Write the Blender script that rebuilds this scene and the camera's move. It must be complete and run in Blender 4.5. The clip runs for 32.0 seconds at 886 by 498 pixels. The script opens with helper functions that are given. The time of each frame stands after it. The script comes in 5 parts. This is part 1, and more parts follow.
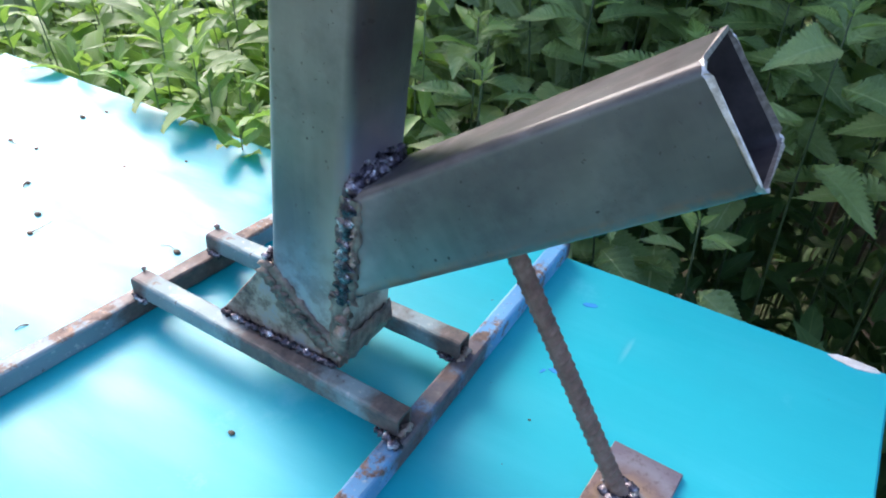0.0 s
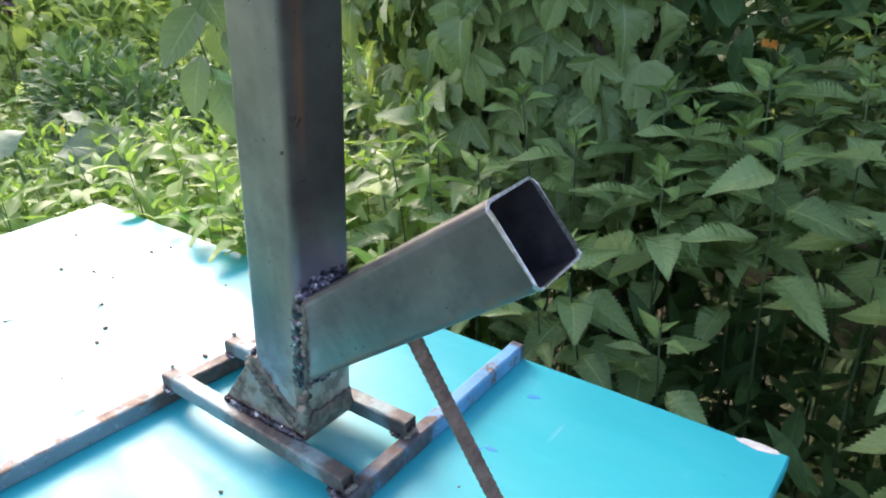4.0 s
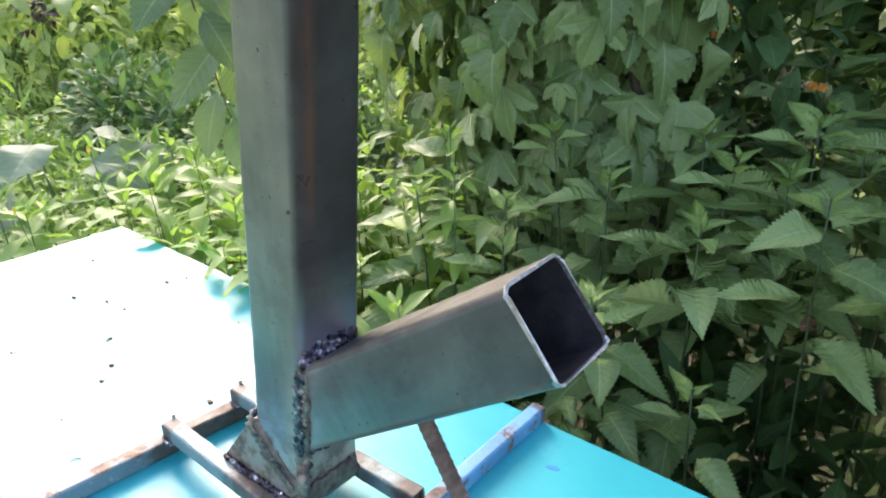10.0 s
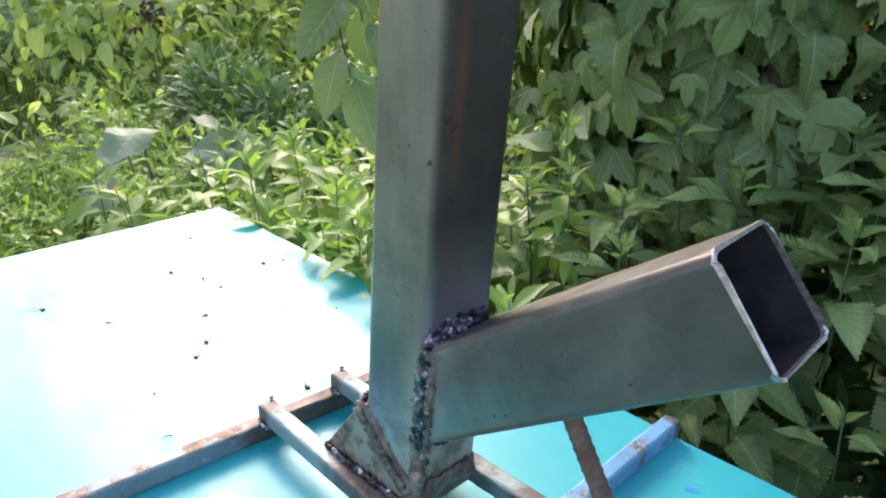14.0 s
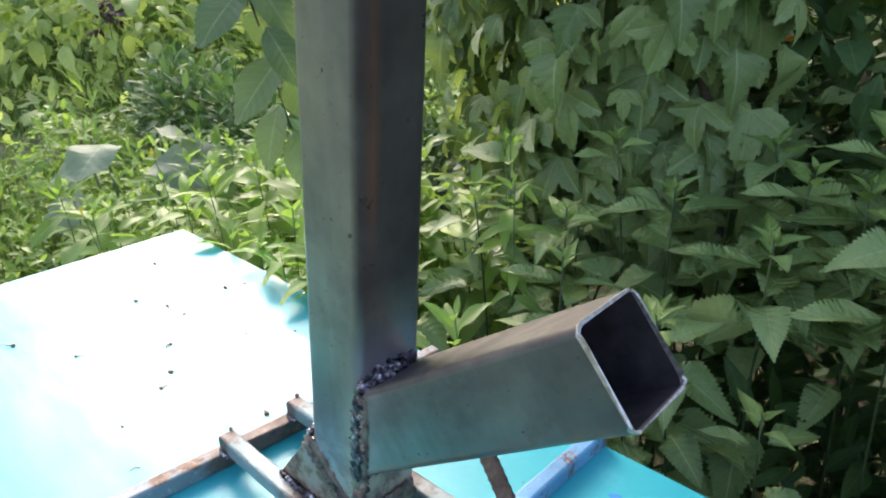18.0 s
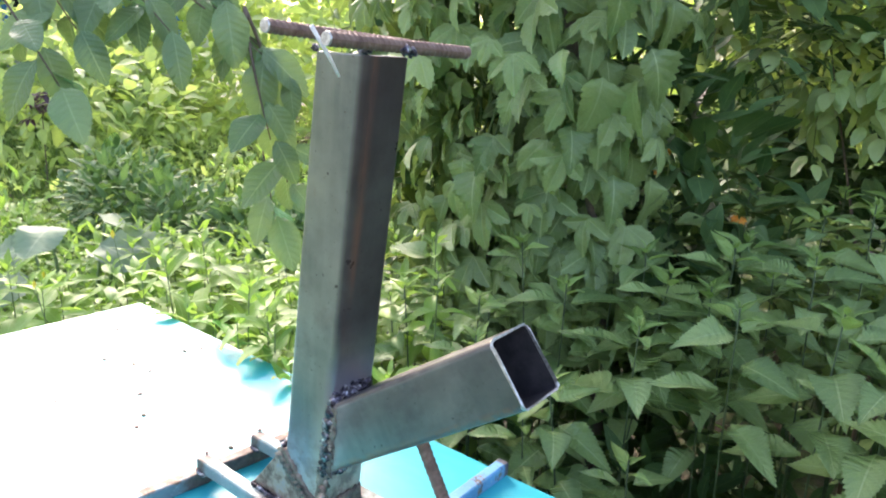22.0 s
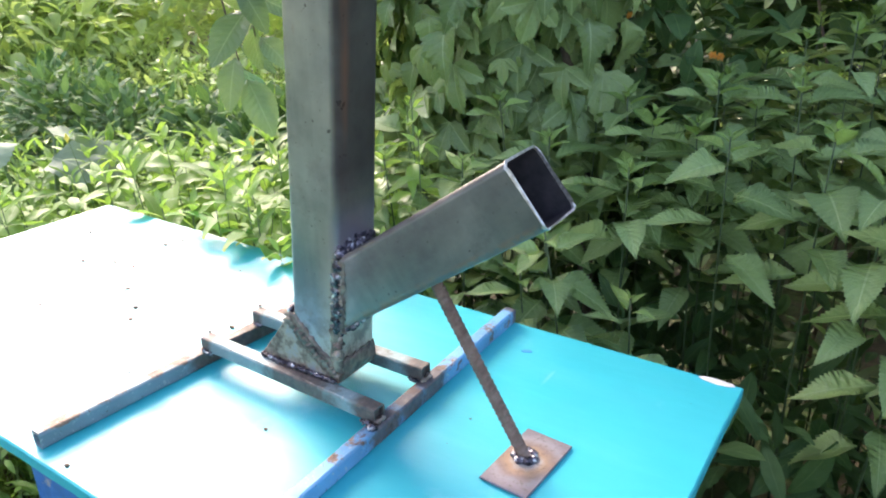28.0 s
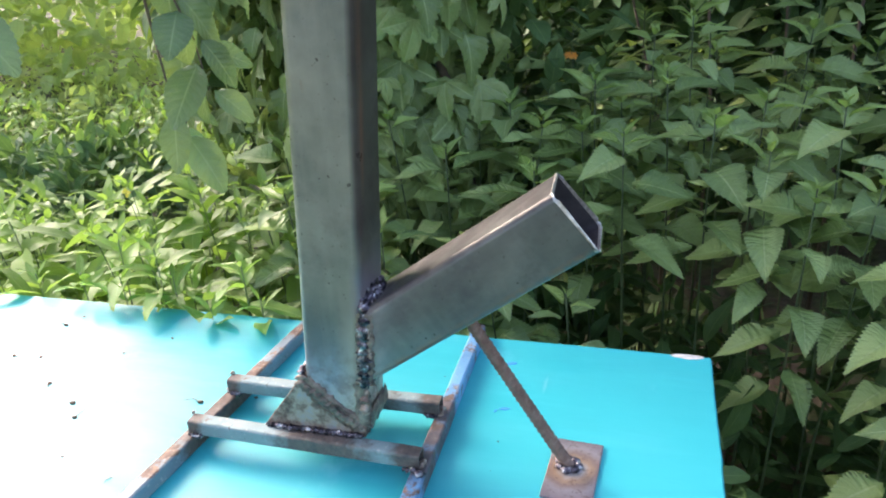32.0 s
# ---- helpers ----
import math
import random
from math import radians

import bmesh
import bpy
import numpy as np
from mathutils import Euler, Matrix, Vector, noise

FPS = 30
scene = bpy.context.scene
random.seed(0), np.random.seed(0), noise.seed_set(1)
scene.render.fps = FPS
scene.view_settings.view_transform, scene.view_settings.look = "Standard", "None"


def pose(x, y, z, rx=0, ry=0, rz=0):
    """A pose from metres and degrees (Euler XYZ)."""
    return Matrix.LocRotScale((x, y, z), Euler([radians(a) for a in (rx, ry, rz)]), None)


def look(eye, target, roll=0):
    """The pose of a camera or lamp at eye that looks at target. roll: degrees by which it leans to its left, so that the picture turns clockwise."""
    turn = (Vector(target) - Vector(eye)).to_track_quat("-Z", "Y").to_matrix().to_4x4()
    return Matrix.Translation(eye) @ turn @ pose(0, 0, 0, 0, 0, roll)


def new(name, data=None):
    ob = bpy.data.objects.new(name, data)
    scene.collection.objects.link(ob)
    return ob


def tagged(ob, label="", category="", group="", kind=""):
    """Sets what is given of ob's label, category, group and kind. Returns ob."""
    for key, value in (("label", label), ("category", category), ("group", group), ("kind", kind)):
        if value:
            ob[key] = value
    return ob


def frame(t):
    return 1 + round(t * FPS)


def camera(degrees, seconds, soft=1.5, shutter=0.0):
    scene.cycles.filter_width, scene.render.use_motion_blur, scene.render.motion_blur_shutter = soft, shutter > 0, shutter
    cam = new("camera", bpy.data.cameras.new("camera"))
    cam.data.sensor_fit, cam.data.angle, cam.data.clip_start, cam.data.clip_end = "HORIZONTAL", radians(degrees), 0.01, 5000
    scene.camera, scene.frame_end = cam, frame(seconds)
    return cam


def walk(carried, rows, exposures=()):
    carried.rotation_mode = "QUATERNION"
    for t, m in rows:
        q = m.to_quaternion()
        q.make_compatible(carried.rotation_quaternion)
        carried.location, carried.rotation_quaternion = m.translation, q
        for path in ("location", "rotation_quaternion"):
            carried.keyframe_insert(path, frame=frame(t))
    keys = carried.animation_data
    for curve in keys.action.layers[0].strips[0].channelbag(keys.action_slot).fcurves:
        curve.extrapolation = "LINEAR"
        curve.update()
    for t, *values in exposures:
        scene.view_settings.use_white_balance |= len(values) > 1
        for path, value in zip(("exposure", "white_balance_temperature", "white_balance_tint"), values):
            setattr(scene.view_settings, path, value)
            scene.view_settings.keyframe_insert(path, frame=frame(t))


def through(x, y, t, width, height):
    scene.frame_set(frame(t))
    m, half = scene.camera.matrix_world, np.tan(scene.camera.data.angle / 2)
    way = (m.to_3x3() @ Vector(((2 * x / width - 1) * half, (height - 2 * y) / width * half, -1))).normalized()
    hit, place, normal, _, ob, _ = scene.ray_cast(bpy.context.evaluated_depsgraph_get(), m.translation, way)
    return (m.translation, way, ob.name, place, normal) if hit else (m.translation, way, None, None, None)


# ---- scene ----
cam = camera(62.58, 32.0, soft=2.0)
PATH = [
    (0, (0.2649, -0.3186, 1.1425), (-0.1347, 0.4026, 0.5766), 3.82),
    (0.5, (0.3252, -0.3380, 1.1500), (-0.1455, 0.3681, 0.6209), 3.00),
    (1, (0.3610, -0.3441, 1.1617), (-0.1598, 0.3579, 0.6759), 1.48),
    (1.5, (0.3703, -0.3441, 1.1703), (-0.1780, 0.3505, 0.7046), 0.01),
    (2, (0.3442, -0.3547, 1.1812), (-0.1818, 0.3563, 0.7146), -0.38),
    (2.5, (0.3275, -0.3835, 1.1922), (-0.1536, 0.3642, 0.7344), 0.16),
    (4.5, (0.4599, -0.3587, 1.2044), (-0.1220, 0.3424, 0.7922), -0.02),
    (5, (0.4201, -0.3613, 1.1993), (-0.1907, 0.3145, 0.7867), 2.50),
    (5.5, (0.3787, -0.3555, 1.1956), (-0.2690, 0.2861, 0.7847), 2.47),
    (6, (0.3296, -0.3685, 1.2011), (-0.3324, 0.2578, 0.7894), 1.73),
    (6.5, (0.3164, -0.3964, 1.2067), (-0.3202, 0.2610, 0.8035), 1.35),
    (7, (0.3207, -0.4133, 1.2102), (-0.2792, 0.2894, 0.8276), 1.30),
    (7.5, (0.3263, -0.4125, 1.2125), (-0.2383, 0.3234, 0.8387), 0.75),
    (8, (0.3217, -0.4083, 1.2095), (-0.2145, 0.3482, 0.8351), 1.35),
    (8.5, (0.3188, -0.4048, 1.2102), (-0.2002, 0.3567, 0.8219), 1.47),
    (9, (0.3309, -0.3898, 1.2105), (-0.1842, 0.3687, 0.8114), 1.23),
    (9.5, (0.3678, -0.3440, 1.2204), (-0.1629, 0.3957, 0.8065), 1.86),
    (10, (0.4129, -0.3135, 1.2216), (-0.1736, 0.3915, 0.8230), -0.01),
    (10.5, (0.4482, -0.2949, 1.2226), (-0.1988, 0.3771, 0.8626), -0.42),
    (11, (0.4663, -0.2953, 1.2197), (-0.2493, 0.3212, 0.8913), -0.03),
    (11.5, (0.4599, -0.3045, 1.2035), (-0.2797, 0.2634, 0.8421), 0.45),
    (12, (0.4270, -0.3066, 1.2010), (-0.3011, 0.2494, 0.8001), 0.50),
    (12.5, (0.4002, -0.3264, 1.2128), (-0.2986, 0.2751, 0.8255), -0.91),
    (13, (0.4052, -0.3448, 1.2166), (-0.2539, 0.3273, 0.8792), 1.60),
    (13.5, (0.4006, -0.3398, 1.2079), (-0.2449, 0.3410, 0.8618), 1.51),
    (14, (0.3409, -0.3064, 1.1643), (-0.3244, 0.3359, 0.7839), 0.83),
    (14.5, (0.3295, -0.3091, 1.1421), (-0.3270, 0.2962, 0.6920), 4.01),
    (15, (0.3736, -0.2925, 1.1919), (-0.3024, 0.2935, 0.7452), -2.71),
    (15.5, (0.4154, -0.2926, 1.2076), (-0.2707, 0.3255, 0.8239), -2.32),
    (17.5, (0.4200, -0.2708, 1.2090), (-0.2491, 0.3414, 0.7877), -1.60),
    (18, (0.3898, -0.3003, 1.2323), (-0.2482, 0.3557, 0.8291), -0.83),
    (18.5, (0.4317, -0.3345, 1.2437), (-0.2016, 0.3530, 0.8886), 0.69),
    (19, (0.5171, -0.3395, 1.2594), (-0.1753, 0.3053, 0.9358), 3.67),
    (19.5, (0.5305, -0.3629, 1.2580), (-0.1692, 0.2698, 0.9260), 3.62),
    (20, (0.5379, -0.4317, 1.2648), (-0.1485, 0.2373, 0.9797), 1.54),
    (20.5, (0.5477, -0.4599, 1.2626), (-0.1231, 0.2359, 1.0059), 2.10),
    (21, (0.5379, -0.4582, 1.2588), (-0.0930, 0.2714, 0.9949), 2.81),
    (21.5, (0.5169, -0.4722, 1.2580), (-0.0832, 0.2806, 0.9873), 4.05),
    (22, (0.5095, -0.4892, 1.2679), (-0.0711, 0.2827, 1.0087), 4.18),
    (22.5, (0.5156, -0.5150, 1.2673), (-0.0596, 0.2612, 1.0088), 3.96),
    (23, (0.5271, -0.5368, 1.2634), (-0.0464, 0.2351, 0.9891), 3.35),
    (23.5, (0.5328, -0.5458, 1.2616), (-0.0303, 0.2275, 0.9702), 2.36),
    (24, (0.5311, -0.5555, 1.2714), (-0.0226, 0.2311, 0.9982), 2.45),
    (24.5, (0.5268, -0.5464, 1.2635), (-0.0180, 0.2484, 0.9960), 2.13),
    (25, (0.5105, -0.5442, 1.2443), (-0.0014, 0.2623, 0.9485), 4.31),
    (25.5, (0.5143, -0.5635, 1.2487), (0.0095, 0.2456, 0.9480), 4.59),
    (27.5, (0.4774, -0.5204, 1.2170), (0.0394, 0.3040, 0.8583), 2.62),
    (28, (0.4730, -0.4975, 1.2032), (-0.0379, 0.2682, 0.8126), -0.78),
    (28.5, (0.4897, -0.4524, 1.1955), (-0.0971, 0.2493, 0.7914), -0.79),
    (29, (0.4556, -0.4620, 1.2058), (-0.1305, 0.2428, 0.8061), -2.52),
    (29.5, (0.4109, -0.4819, 1.2212), (-0.0285, 0.3250, 0.8264), -2.16),
    (30, (0.3720, -0.4969, 1.2371), (-0.0154, 0.3305, 0.8305), -4.32),
    (30.5, (0.3599, -0.4991, 1.2290), (0.0108, 0.3294, 0.7912), -3.02),
    (31, (0.3570, -0.4966, 1.2265), (0.0149, 0.3182, 0.7583), -2.53),
    (31.5, (0.3151, -0.5427, 1.2372), (0.0005, 0.2947, 0.7901), -4.76),
    (32, (0.2849, -0.5720, 1.2426), (0.0204, 0.3059, 0.8433), -3.44),
]
EXPOSURES = [(t, stops, 5850 if t < 4 else 6650, 18) for t, stops in ((0, 1.62), (1, 1.45), (2, 1.45), (5, 2.0), (6, 1.1), (7, 0.69), (8, 1.5), (9, 1.68), (10, 2.03), (11, 2.14), (12, 1.35), (13, 1.0), (14, 1.71), (15, 0.85), (18, 1.7), (19, 2.08), (20, 2.12), (21, 2.15), (22, 2.3), (23, 2.42), (24, 2.45), (25, 2.43), (28, 2.19), (29, 1.5), (30, 1.85), (31, 2.2), (32, 2.0))]
walk(cam, [(t, look(eye, target, roll)) for t, eye, target, roll in PATH], EXPOSURES)

# ---------------------------------------------------------------- light
world = bpy.data.worlds.new("world")
scene.world = world
world.use_nodes = True
wn = world.node_tree.nodes
sky = wn.new("ShaderNodeTexSky")
sky.sky_type = "NISHITA"
sky.sun_disc = False
SUN_EL, SUN_AZ = 32.0, 299.0          # degrees; azimuth clockwise from +y
sky.sun_elevation, sky.sun_rotation = radians(SUN_EL), radians(SUN_AZ)
sky.air_density, sky.dust_density, sky.ozone_density = 1.0, 3.5, 0.9
wn["Background"].inputs["Strength"].default_value = 0.15
world.node_tree.links.new(sky.outputs[0], wn["Background"].inputs["Color"])
sun = new("sun", bpy.data.lights.new("sun", "SUN"))
sun.data.energy, sun.data.angle, sun.data.color = 0.82, radians(27), (1.0, 0.97, 0.92)
sun_way = Vector((math.sin(radians(SUN_AZ)) * math.cos(radians(SUN_EL)), math.cos(radians(SUN_AZ)) * math.cos(radians(SUN_EL)), math.sin(radians(SUN_EL))))
sun.matrix_world = look(sun_way * 20, (0, 0, 0))

# ---------------------------------------------------------------- materials
R = random.Random(7)


class Nodes:
    """A small helper round one node tree."""

    def __init__(self, name):
        self.mat = bpy.data.materials.new(name)
        self.mat.use_nodes = True
        self.tree = self.mat.node_tree
        self.bsdf = self.tree.nodes["Principled BSDF"]
        self.out = self.tree.nodes["Material Output"]
        self.coords = None

    def add(self, kind, **values):
        n = self.tree.nodes.new(kind)
        for k, v in values.items():
            n.inputs[k.replace("_", " ")].default_value = v
        return n

    def link(self, a, b):
        self.tree.links.new(a, b)

    def where(self, space="Object"):
        if not self.coords:
            self.coords = self.add("ShaderNodeTexCoord")
        return self.coords.outputs[space]

    def noise(self, scale, detail=4.0, rough=0.55, space="Object", stretch=None, distortion=0.0):
        n = self.add("ShaderNodeTexNoise", Scale=scale, Detail=detail, Roughness=rough, Distortion=distortion)
        if stretch:
            m = self.add("ShaderNodeMapping", Scale=stretch)
            self.link(self.where(space), m.inputs["Vector"])
            self.link(m.outputs[0], n.inputs["Vector"])
        else:
            self.link(self.where(space), n.inputs["Vector"])
        return n.outputs["Fac"]

    def ramp(self, fac, stops):
        r = self.add("ShaderNodeValToRGB")
        e = r.color_ramp.elements
        while len(e) < len(stops):
            e.new(0.5)
        for el, (p, c) in zip(e, stops):
            el.position = p
            el.color = (*c, 1) if len(c) == 3 else c
        self.link(fac, r.inputs["Fac"])
        return r.outputs["Color"]

    def grey(self, fac, lo, hi, a=0.0, b=1.0):
        m = self.add("ShaderNodeMapRange")
        for k, v in zip(("From Min", "From Max", "To Min", "To Max"), (lo, hi, a, b)):
            m.inputs[k].default_value = v
        self.link(fac, m.inputs["Value"])
        return m.outputs[0]

    def mix(self, fac, a, b, blend="MIX"):
        m = self.add("ShaderNodeMix")
        m.data_type, m.blend_type = "RGBA", blend
        for sock, v in ((m.inputs[0], fac), (m.inputs[6], a), (m.inputs[7], b)):
            if isinstance(v, (tuple, list)):
                sock.default_value = (*v, 1)
            elif isinstance(v, (int, float)):
                sock.default_value = v
            else:
                self.link(v, sock)
        return m.outputs[2]

    def math(self, op, a, b=0.0):
        m = self.add("ShaderNodeMath")
        m.operation = op
        for sock, v in zip(m.inputs, (a, b)):
            if isinstance(v, (int, float)):
                sock.default_value = v
            else:
                self.link(v, sock)
        return m.outputs[0]

    def xyz(self, space="Object"):
        s = self.add("ShaderNodeSeparateXYZ")
        self.link(self.where(space), s.inputs[0])
        return s.outputs

    def bump(self, height, strength=0.3, distance=0.002, after=None):
        b = self.add("ShaderNodeBump", Strength=strength, Distance=distance)
        self.link(height, b.inputs["Height"])
        if after:
            self.link(after, b.inputs["Normal"])
        return b.outputs[0]

    def done(self, color=None, rough=None, metal=None, normal=None, **more):
        for key, v in (("Base Color", color), ("Roughness", rough), ("Metallic", metal), ("Normal", normal)):
            if v is None:
                continue
            if isinstance(v, (int, float)):
                self.bsdf.inputs[key].default_value = v
            elif isinstance(v, tuple):
                self.bsdf.inputs[key].default_value = (*v, 1)
            else:
                self.link(v, self.bsdf.inputs[key])
        for k, v in more.items():
            self.bsdf.inputs[k.replace("_", " ")].default_value = v
        return self.mat


def steel_tube(name, smudged=0.6):
    """Bare cold-rolled square tube: grey-green mill skin with streaks, pits and a rusty corner line."""
    n = Nodes(name)
    broad = n.noise(9, 5, 0.6)
    streak = n.noise(60, 4, 0.6, stretch=(1, 1, 0.06))
    fine = n.noise(420, 3, 0.6)
    base = n.ramp(broad, [(0.32, (0.090, 0.102, 0.098)), (0.5, (0.158, 0.170, 0.162)), (0.66, (0.225, 0.232, 0.216))])
    base = n.mix(n.grey(streak, 0.48, 0.72, 0, 0.4), base, (0.25, 0.255, 0.235))
    smudge = n.noise(22, 6, 0.68)
    base = n.mix(n.grey(smudge, 0.52, 0.68, 0, smudged), base, (0.075, 0.065, 0.06))
    pits = n.noise(270, 2, 0.5)
    base = n.mix(n.grey(pits, 0.70, 0.76, 0, 0.8), base, (0.07, 0.055, 0.045))
    dots = n.noise(125, 1, 0.4)
    base = n.mix(n.grey(dots, 0.75, 0.77, 0, 0.8), base, (0.035, 0.03, 0.028))
    rust = n.noise(34, 6, 0.7, stretch=(1, 1, 0.25))
    base = n.mix(n.grey(rust, 0.66, 0.78, 0, 0.7), base, (0.19, 0.085, 0.05))
    rough = n.grey(smudge, 0.3, 0.7, 0.26, 0.48)
    return n, base, rough, n.bump(fine, 0.06, 0.0006, n.bump(n.grey(pits, 0.66, 0.74, 1, 0), 0.2, 0.0008))


def column_steel():
    """The column: heat-tinted straw and blue towards its weld and foot."""
    n, base, rough, normal = steel_tube("column steel", 0.30)
    base = n.mix(1.0, base, (1.50, 1.46, 1.28), "MULTIPLY")
    x, y, z = n.xyz()
    x = n.math("SUBTRACT", x, n.math("MULTIPLY", n.math("SUBTRACT", z, 0.036), 0.0775))
    wob = n.noise(45, 4, 0.6)
    foot = n.math("ADD", z, n.math("MULTIPLY", wob, 0.05))
    tint = n.ramp(n.grey(foot, 0.03, 0.24), [(0.0, (0.38, 0.30, 0.24)), (0.28, (0.42, 0.38, 0.32)), (0.45, (0.29, 0.33, 0.40)), (0.62, (0.14, 0.17, 0.22)), (1.0, (0.12, 0.15, 0.145))])
    base = n.mix(n.grey(foot, 0.10, 0.23, 0.9, 0.0), base, tint)
    # violet band over the upper weld, on the face towards the branch tube
    dz = n.math("SUBTRACT", z, 0.185)
    band = n.math("SUBTRACT", 1.0, n.math("MINIMUM", n.math("ABSOLUTE", n.math("MULTIPLY", dz, 22.0)), 1.0))
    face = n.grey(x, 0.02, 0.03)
    base = n.mix(n.math("MULTIPLY", n.math("MULTIPLY", band, face), 0.85), base, (0.22, 0.20, 0.33))
    # branch-side face above the weld: its shade is put into the colour
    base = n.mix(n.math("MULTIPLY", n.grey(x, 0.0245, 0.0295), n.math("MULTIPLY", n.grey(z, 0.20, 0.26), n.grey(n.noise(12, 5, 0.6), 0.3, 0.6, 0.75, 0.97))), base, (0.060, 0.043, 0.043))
    # rusty line along the tube's corner
    line = n.math("SUBTRACT", 1.0, n.math("MINIMUM", n.math("ABSOLUTE", n.math("MULTIPLY", n.math("ADD", y, 0.017), 120.0)), 1.0))
    brk = n.grey(n.noise(30, 5, 0.65, stretch=(1, 1, 0.18)), 0.42, 0.6)
    up = n.grey(z, 0.22, 0.34)
    line = n.math("MULTIPLY", n.math("MULTIPLY", n.math("MULTIPLY", line, brk), up), face)
    base = n.mix(n.math("MULTIPLY", line, 0.65), base, (0.27, 0.115, 0.07))
    # straw-coloured band beside the upright seam
    seam = n.math("MULTIPLY", n.grey(x, 0.004, 0.025), n.grey(n.math("ADD", z, n.math("MULTIPLY", wob, 0.03)), 0.235, 0.17))
    base = n.mix(n.math("MULTIPLY", seam, 0.9), base, (0.42, 0.36, 0.29))
    blot = n.math("MULTIPLY", n.grey(n.noise(34, 6, 0.7), 0.47, 0.58), n.grey(foot, 0.08, 0.18, 0.85, 0.0))
    base = n.mix(blot, base, n.ramp(n.noise(110, 4, 0.6), [(0.35, (0.05, 0.04, 0.04)), (0.65, (0.17, 0.12, 0.095))]))
    metal = n.grey(foot, 0.09, 0.19, 0.25, 0.48)
    return n.done(base, n.math("ADD", rough, n.grey(foot, 0.09, 0.19, 0.14, 0.0)), metal, normal)


def branch_steel():
    n, base, rough, normal = steel_tube("branch tube steel", 0.45)
    base = n.mix(1.0, base, (0.90, 0.91, 0.87), "MULTIPLY")
    x, y, z = n.xyz()
    wob = n.noise(40, 4, 0.6)
    near = n.math("ADD", n.math("SUBTRACT", x, n.math("MULTIPLY", z, 0.808)), n.math("MULTIPLY", wob, 0.03))
    base = n.mix(n.grey(near, 0.026, 0.062, 0.85, 0.0), base, n.ramp(n.grey(near, 0.016, 0.062), [(0, (0.46, 0.37, 0.28)), (0.45, (0.40, 0.37, 0.34)), (1, (0.18, 0.20, 0.23))]))
    blot = n.math("MULTIPLY", n.grey(n.noise(46, 6, 0.7), 0.48, 0.58), n.grey(near, 0.018, 0.042, 0.85, 0.0))
    base = n.mix(blot, base, n.ramp(n.noise(110, 4, 0.6), [(0.35, (0.05, 0.038, 0.034)), (0.65, (0.20, 0.13, 0.09))]))
    low = n.math("MULTIPLY", n.grey(z, -0.022, -0.028), n.grey(n.noise(60, 5, 0.7), 0.45, 0.6))
    base = n.mix(n.math("MULTIPLY", low, 0.7), base, (0.30, 0.16, 0.09))
    # broad dark reflections on the tube, painted into the base colour
    dark_reflection = n.noise(16, 4, 0.6, stretch=(0.6, 1, 1.3))
    base = n.mix(n.grey(dark_reflection, 0.45, 0.66, 0, 0.5), base, (0.09, 0.085, 0.084))
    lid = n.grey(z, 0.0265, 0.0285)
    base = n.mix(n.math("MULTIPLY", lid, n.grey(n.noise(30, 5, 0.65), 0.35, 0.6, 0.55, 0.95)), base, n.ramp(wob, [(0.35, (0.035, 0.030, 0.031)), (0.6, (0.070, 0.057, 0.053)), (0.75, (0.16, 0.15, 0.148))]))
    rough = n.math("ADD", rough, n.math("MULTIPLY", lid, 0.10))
    return n.done(base, rough, n.grey(near, 0.04, 0.10, 0.25, 0.45), normal)


def painted_bar(name, paint, rusty_top, burns, wear=0.60):
    """Old painted square bar: paint worn through to rust, scorched dark round the welds. burns: (place along the bar, reach)."""
    n = Nodes(name)
    a = n.noise(38, 7, 0.7)
    b = n.noise(120, 5, 0.65)
    base = n.ramp(n.noise(14, 3, 0.5), [(0.3, tuple(c * 0.75 for c in paint)), (0.7, tuple(min(1, c * 1.2) for c in paint))])
    rust = n.ramp(b, [(0.3, (0.085, 0.05, 0.038)), (0.52, (0.19, 0.12, 0.085)), (0.66, (0.30, 0.17, 0.10)), (0.8, (0.36, 0.29, 0.24))])
    x, y, z = n.xyz()
    top = n.grey(z, 0.004, 0.0095, 0.0, rusty_top)
    worn = n.grey(n.math("ADD", a, top), wear, wear + 0.06)
    base = n.mix(worn, base, rust)
    base = n.mix(n.grey(n.noise(210, 3, 0.6), 0.60, 0.70, 0, 0.6), base, (0.45, 0.46, 0.44))
    base = n.mix(n.grey(n.noise(170, 4, 0.7), 0.64, 0.70, 0, 0.8), base, (0.06, 0.045, 0.04))
    scorch = n.ramp(b, [(0.3, (0.045, 0.032, 0.03)), (0.6, (0.13, 0.085, 0.065)), (0.8, (0.24, 0.19, 0.17))])
    for c, w in burns:
        m = n.math("SUBTRACT", 1.0, n.math("DIVIDE", n.math("ABSOLUTE", n.math("SUBTRACT", y, c)), w))
        m = n.math("ADD", m, n.math("MULTIPLY", n.math("SUBTRACT", a, 0.5), 1.6))
        base = n.mix(n.grey(m, 0.0, 0.45, 0.0, 0.9), base, scorch)
    return n.done(base, n.grey(a, 0.3, 0.7, 0.42, 0.72), 0.1, n.bump(n.mix(0.5, a, b), 0.35, 0.001))


